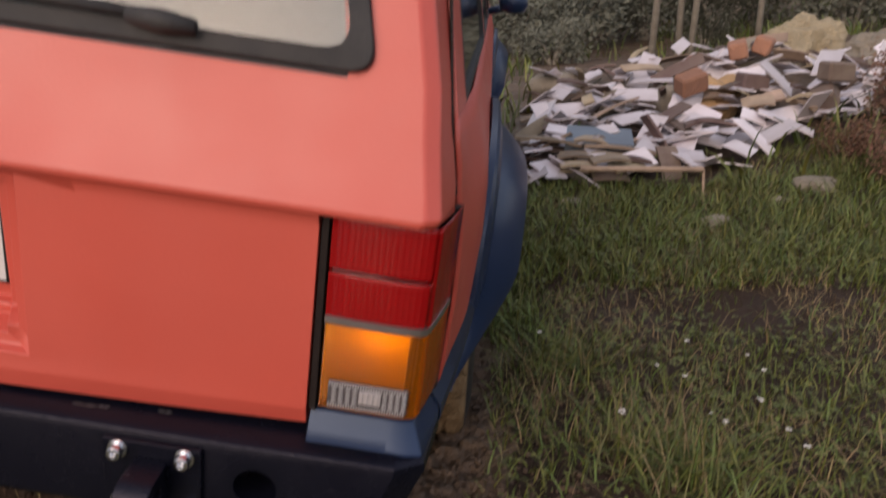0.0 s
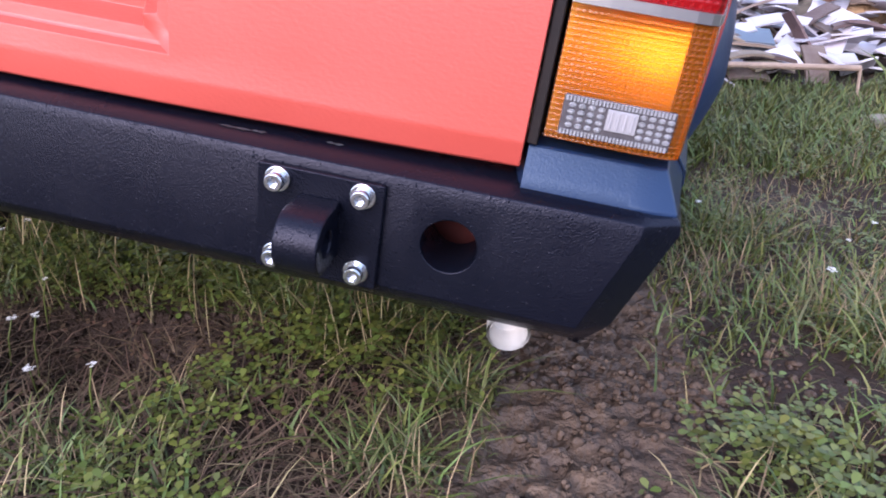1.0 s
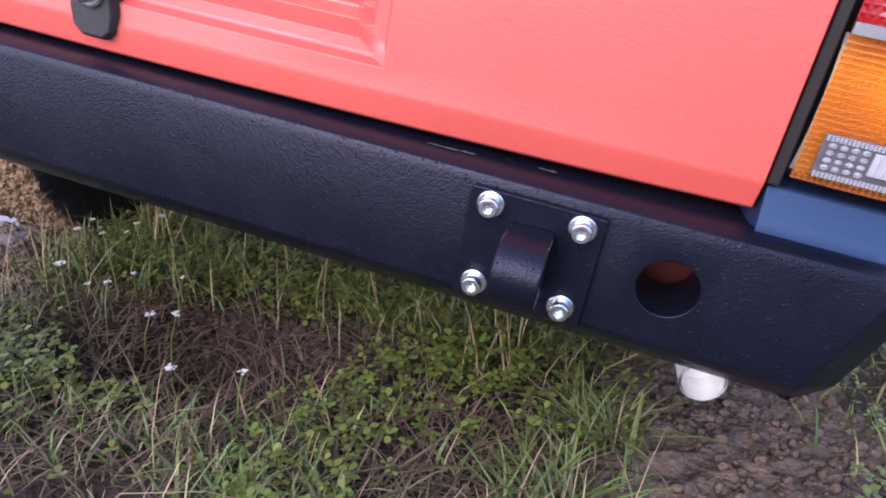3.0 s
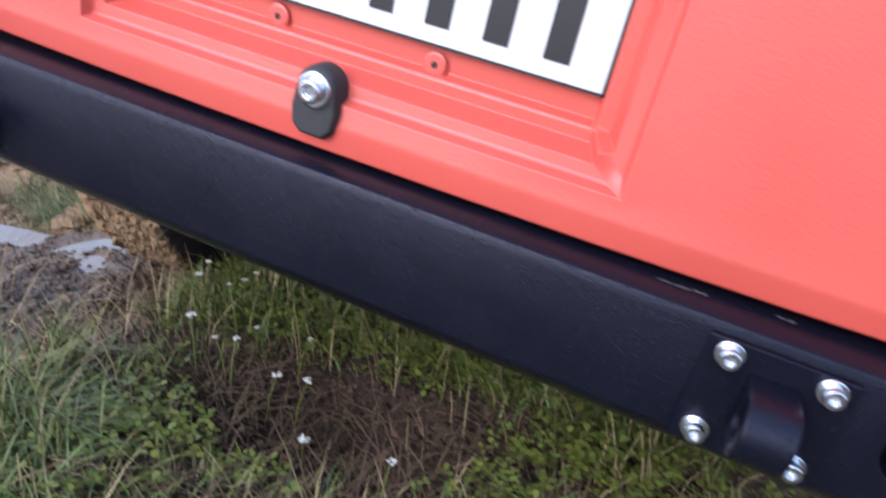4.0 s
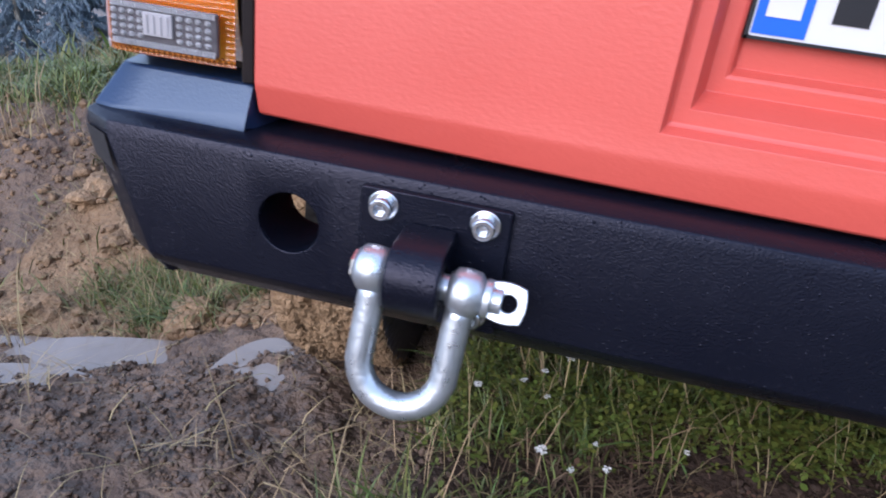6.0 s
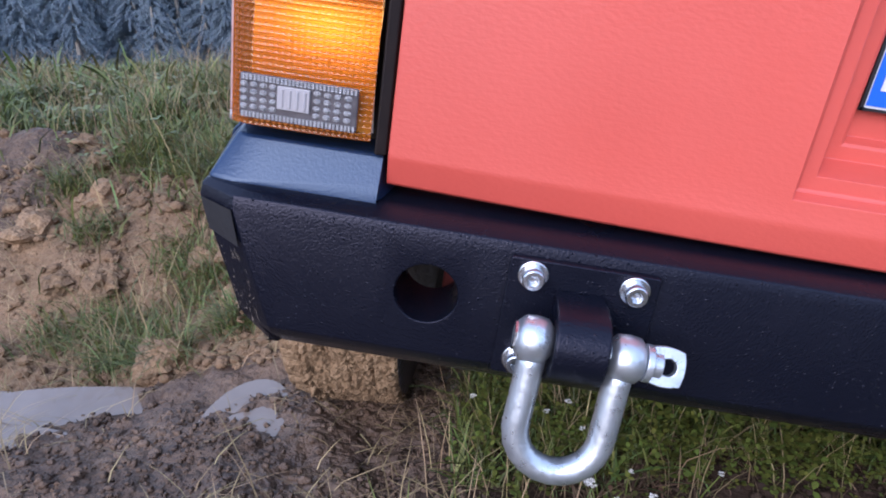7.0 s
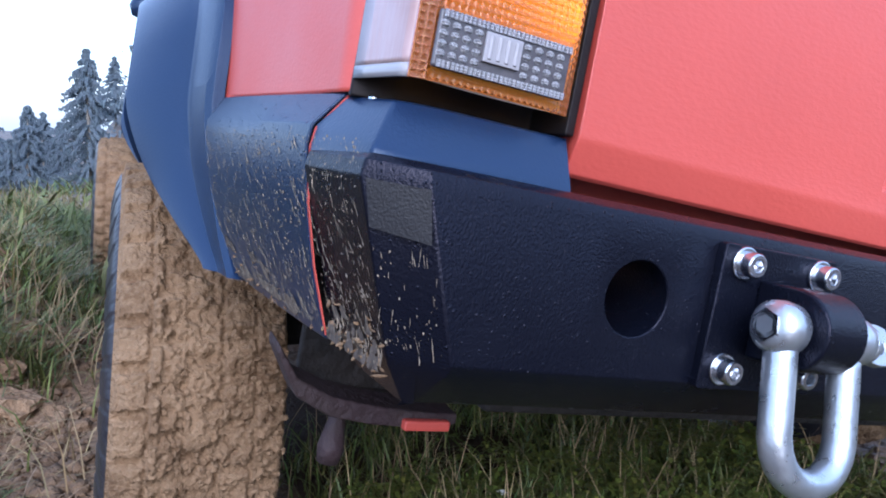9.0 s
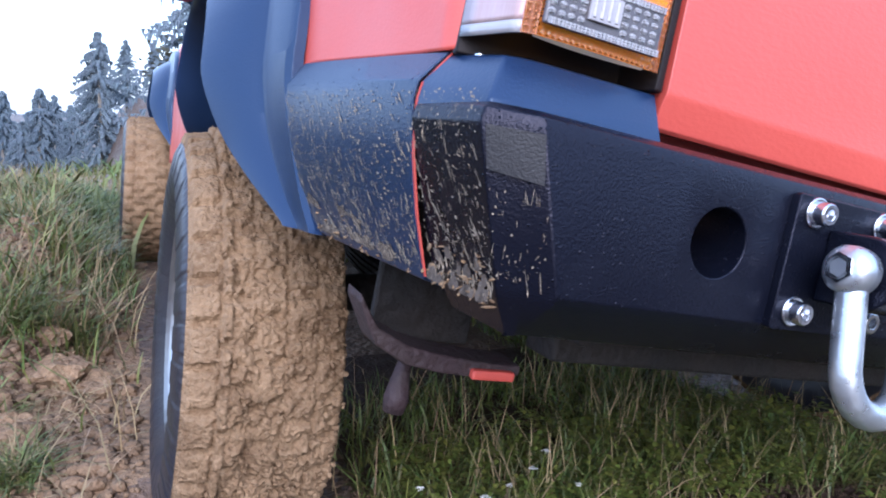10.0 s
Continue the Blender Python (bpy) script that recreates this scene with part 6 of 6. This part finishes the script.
for k, (x, y, s) in enumerate(((2.42, 4.55, 0.20), (2.62, 4.75, 0.16), (2.2, 4.7, 0.14), (3.0, 5.6, 0.22), (1.75, 4.6, 0.13))):
    bm = bmesh.new()
    bmesh.ops.create_icosphere(bm, subdivisions=3, radius=s)
    for v in bm.verts:
        v.co = Vector((v.co.x, v.co.y * 0.8, v.co.z * 0.85)) * (1 + 0.4 * noise.noise(v.co * 5 + Vector((k * 3, 0, 0))))
    heap_piece(mesh_of("lump", bm, SACK if k < 2 else STONE, True), "lump", x, y, s * 0.5 + 0.04, 0, 0, k * 40)
for k, (x, y, s) in enumerate(((2.55, 2.95, 0.09), (2.30, 2.75, 0.04), (1.28, 2.72, 0.04), (1.9, 2.45, 0.05), (1.45, 5.9, 0.2), (4.6, 7.0, 0.18), (3.9, 7.0, 0.16))):
    bm = bmesh.new()
    bmesh.ops.create_icosphere(bm, subdivisions=3, radius=s)
    for v in bm.verts:
        v.co = Vector((v.co.x * 1.3, v.co.y, v.co.z * 0.6)) * (1 + 0.35 * noise.noise(v.co * 4 / s * 0.3 + Vector((k * 5, 1, 0))))
    ob = tagged(part("stone", bm, STONE, None, smooth=True), "pale stone lying in the grass", "stone", "stones by the rubble")
    ob.location = (x, y, float(ground_z(x, y)) + s * 0.2)


for k, (x, y, w, h, material) in enumerate(((4.35, 7.7, 0.52, 0.44, FILL), (4.75, 6.8, 0.46, 0.32, STONE), (5.3, 7.4, 0.5, 0.42, STONE))):
    bm = bmesh.new()
    bmesh.ops.create_icosphere(bm, subdivisions=5, radius=1)
    for v in bm.verts:
        p = v.co.copy()
        e = 1 + 0.35 * noise.noise(p * 1.4 + Vector((k * 4, 0, 0))) + 0.16 * noise.noise(p * 4 + Vector((0, k * 4, 0))) + 0.06 * noise.noise(p * 11)
        v.co = Vector((p.x * w, p.y * w * 0.8, p.z * h)) * e
    ob = tagged(part("spoil_mound", bm, material, None), "pale mound of dumped fill behind the rubble", "mound", "mounds behind the rubble")
    ob.location = (x, y, float(ground_z(x, y)) + 0.05)


# ---- trees ----
def spruce(seed, h):
    """Spruce: straight trunk, whorls of drooping boughs clad with small needle sprays."""
    rg = random.Random(seed)
    root = thing("spruce", "tall spruce coloured pale blue-grey for distance mist", "spruce tree", group="spruces beyond the meadow")
    bm = bmesh.new()
    rod(bm, [(0, 0, -0.3), (0.02 * h, 0, h * 0.5), (0, 0, h * 0.97)], [0.022 * h, 0.013 * h, 0.002 * h], 7)
    part("trunk", bm, BARK, root)
    co, loops, sizes = [], [], []
    level = 0.10
    while level < 0.99:
        reach = h * 0.40 * (1 - level) ** 0.85 * rg.uniform(0.75, 1.15) + 0.012 * h
        for b in range(rg.randint(6, 9)):
            a = rg.random() * math.tau
            ln = reach * rg.uniform(0.55, 1.1)
            for q in range(32):
                t = (q + rg.random()) / 32
                cx, cy = math.cos(a) * ln * t, math.sin(a) * ln * t
                cz = h * level - ln * 0.42 * t ** 1.5 + rg.gauss(0, 0.006 * h)
                w, d = 0.014 * h * (1.15 - 0.6 * t) * rg.uniform(0.6, 1.3), 0.012 * h * rg.uniform(0.5, 1.3)
                bb = a + rg.gauss(0, 0.7)
                base = len(co)
                sx, sy, hang = math.sin(bb) * w, math.cos(bb) * w, d * rg.uniform(1.4, 3.0)
                co += [(cx - sx, cy + sy, cz), (cx + sx, cy - sy, cz + rg.gauss(0, d * 0.3)), (cx + sx * 0.2, cy + sy * 0.2, cz - hang),
                       (cx - sy, cy - sx, cz + d * 0.2), (cx + sy, cy + sx, cz), (cx + sy * 0.2, cy - sx * 0.2, cz - hang * 0.9)]
                loops += [base, base + 1, base + 2, base + 3, base + 4, base + 5]
                sizes += [3, 3]
        level += rg.uniform(0.022, 0.04)
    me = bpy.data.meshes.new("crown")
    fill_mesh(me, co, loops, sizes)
    me.materials.append(SPRUCE_HAZED)
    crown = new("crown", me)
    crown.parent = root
    return root


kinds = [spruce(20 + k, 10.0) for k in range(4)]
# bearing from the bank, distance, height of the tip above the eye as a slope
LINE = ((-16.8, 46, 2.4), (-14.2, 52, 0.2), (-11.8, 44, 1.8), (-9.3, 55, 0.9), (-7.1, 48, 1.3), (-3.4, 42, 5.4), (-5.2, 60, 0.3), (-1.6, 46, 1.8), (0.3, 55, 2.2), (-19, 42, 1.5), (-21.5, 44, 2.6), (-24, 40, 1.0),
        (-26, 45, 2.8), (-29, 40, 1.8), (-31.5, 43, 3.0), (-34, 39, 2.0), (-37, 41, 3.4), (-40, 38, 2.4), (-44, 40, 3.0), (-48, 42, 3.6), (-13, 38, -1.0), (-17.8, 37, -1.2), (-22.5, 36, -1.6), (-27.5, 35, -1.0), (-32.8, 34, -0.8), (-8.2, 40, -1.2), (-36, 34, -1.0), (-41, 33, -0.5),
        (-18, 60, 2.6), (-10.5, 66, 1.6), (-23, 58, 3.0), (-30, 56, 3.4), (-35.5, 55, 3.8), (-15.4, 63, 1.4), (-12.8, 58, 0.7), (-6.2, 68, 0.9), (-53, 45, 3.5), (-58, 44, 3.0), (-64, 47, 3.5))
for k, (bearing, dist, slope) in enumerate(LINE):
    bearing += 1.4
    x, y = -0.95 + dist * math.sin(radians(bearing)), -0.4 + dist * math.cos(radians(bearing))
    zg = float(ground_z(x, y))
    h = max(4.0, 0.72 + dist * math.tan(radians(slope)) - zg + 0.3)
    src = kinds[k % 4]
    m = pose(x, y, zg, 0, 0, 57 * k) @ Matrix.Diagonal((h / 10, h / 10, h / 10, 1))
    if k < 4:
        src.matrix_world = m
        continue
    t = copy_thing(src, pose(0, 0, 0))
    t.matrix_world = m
for k in range(26):                       # unseen spruces behind the camera, added to darken the bumper's reflections
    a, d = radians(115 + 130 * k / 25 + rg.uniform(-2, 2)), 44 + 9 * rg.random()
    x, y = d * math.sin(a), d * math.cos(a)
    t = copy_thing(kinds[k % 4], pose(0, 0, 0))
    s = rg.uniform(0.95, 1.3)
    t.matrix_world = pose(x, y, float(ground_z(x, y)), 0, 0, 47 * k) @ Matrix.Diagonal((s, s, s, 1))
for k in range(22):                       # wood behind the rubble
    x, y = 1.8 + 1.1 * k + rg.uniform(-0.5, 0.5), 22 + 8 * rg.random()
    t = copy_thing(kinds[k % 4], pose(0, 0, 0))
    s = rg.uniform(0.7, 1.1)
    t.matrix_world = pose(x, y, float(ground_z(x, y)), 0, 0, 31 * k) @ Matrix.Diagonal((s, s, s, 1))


def bush(seed, h, w):
    """Bush: several stems and a ragged crown of small leaves with gaps."""
    rg = random.Random(seed)
    root = thing("bush", "bush with ragged leafy branches behind the rubble, green dulled for mist", "bush", group="bushes behind the rubble")
    bm = bmesh.new()
    ends = []
    for k in range(9):
        a = rg.random() * math.tau
        r = w * rg.uniform(0.3, 0.9)
        tip = (math.cos(a) * r, math.sin(a) * r, h * rg.uniform(0.6, 1.0))
        rod(bm, [(0, 0, -0.05), (tip[0] * 0.4, tip[1] * 0.4, tip[2] * 0.6), tip], [0.025, 0.014, 0.005], 5)
        ends += [(tip, 1.0), ((tip[0] * 0.6, tip[1] * 0.6, tip[2] * 0.7), 1.0), ((tip[0] * 0.9, tip[1] * 0.9, tip[2] * 0.45), 0.9)]
    part("stem", bm, BARK, root)
    co, loops, sizes = [], [], []
    for (ex, ey, ez), q in ends:
        for k in range(95):
            cx, cy, cz = ex + rg.gauss(0, 0.16 * w), ey + rg.gauss(0, 0.16 * w), max(0.02, ez + rg.gauss(0, 0.13 * h))
            s = rg.uniform(0.02, 0.05)
            u = Vector((rg.gauss(0, 1), rg.gauss(0, 1), rg.gauss(0, 0.6))).normalized() * s
            v = u.orthogonal().normalized() * s * 0.5
            base = len(co)
            c = Vector((cx, cy, cz))
            co += [tuple(c - u), tuple(c + v), tuple(c + u), tuple(c - v)]
            loops += [base, base + 1, base + 2, base + 3]
            sizes.append(4)
    me = bpy.data.meshes.new("crown")
    fill_mesh(me, co, loops, sizes)
    me.materials.append(BUSH_HAZED)
    crown = new("crown", me)
    crown.parent = root
    return root


bushes = [bush(60 + k, 1.0, 0.8) for k in range(3)]
SPOTS = [(1.2, 9.6, 0.9), (2.1, 10.2, 1.1), (3.2, 10.8, 1.0), (4.4, 11.3, 1.2), (6.3, 11.0, 1.2), (7.6, 10.0, 1.1), (1.6, 8.3, 0.6), (3.7, 9.3, 0.5), (5.8, 7.8, 0.5), (2.6, 13, 1.6), (5.2, 13.5, 1.6), (8.5, 12.5, 1.6), (0.8, 13.5, 1.6)]
for k, (x, y, s) in enumerate(SPOTS):
    t = bushes[k] if k < 3 else copy_thing(bushes[k % 3], pose(0, 0, 0))
    t.matrix_world = pose(x, y, float(ground_z(x, y)) - 0.03, 0, 0, 77 * k) @ Matrix.Diagonal((s * 1.15, s * 1.15, s, 1))

for k, (x, y, h) in enumerate(((2.70, 7.9, 5.2), (3.10, 8.3, 5.6), (3.22, 8.2, 5.0), (4.2, 8.8, 4.6), (5.0, 11.5, 5.0))):
    tree = thing("slender_tree", "slender pale-barked tree standing behind the rubble", "tree", pose(x, y, float(ground_z(x, y))), "slender trees behind the rubble")
    bm = bmesh.new()
    lean = 0.10 * (-1) ** k
    rod(bm, [(0, 0, -0.1), (lean * 0.4, 0, h * 0.35), (lean, 0.05, h * 0.7), (lean * 1.3, 0.05, h)], [0.042, 0.034, 0.022, 0.007], 10)
    tips = []
    for q in range(10):
        a, zz = q * 2.4, h * (0.45 + 0.05 * q)
        tip = (lean + math.cos(a) * 0.8, math.sin(a) * 0.8, zz + 0.5)
        rod(bm, [(lean, 0.03, zz), tip], [0.014, 0.004], 5)
        tips.append(tip)
    part("trunk", bm, BARK, tree, smooth=True)
    co, loops, sizes = [], [], []
    for ex, ey, ez in tips:
        for q in range(110):
            c = Vector((ex + rg.gauss(0, 0.28), ey + rg.gauss(0, 0.28), ez + rg.gauss(0, 0.25)))
            u = Vector((rg.gauss(0, 1), rg.gauss(0, 1), rg.gauss(0, 1))).normalized() * rg.uniform(0.025, 0.05)
            v = u.orthogonal() * 0.6
            base = len(co)
            co += [tuple(c - u), tuple(c + v), tuple(c + u), tuple(c - v)]
            loops += [base, base + 1, base + 2, base + 3]
            sizes.append(4)
    me = bpy.data.meshes.new("crown")
    fill_mesh(me, co, loops, sizes)
    me.materials.append(BUSH_HAZED)
    crown = new("crown", me)
    crown.parent = tree

for k, (x, y, s) in enumerate(((3.0, 2.95, 0.26), (3.25, 3.4, 0.38), (2.85, 3.35, 0.22), (3.5, 3.0, 0.34), (3.65, 3.75, 0.44))):
    t = bush(90 + k, 1.0, 0.8)
    tagged(t, "withered reddish-brown weeds on a small mound", "weeds", "withered weeds")
    for c in t.children:
        if c.name.startswith("crown"):
            c.data.materials[0] = RUSSET
    t.matrix_world = pose(x, y, float(ground_z(x, y)) - 0.03, 0, 0, 50 * k) @ Matrix.Diagonal((s, s, s, 1))
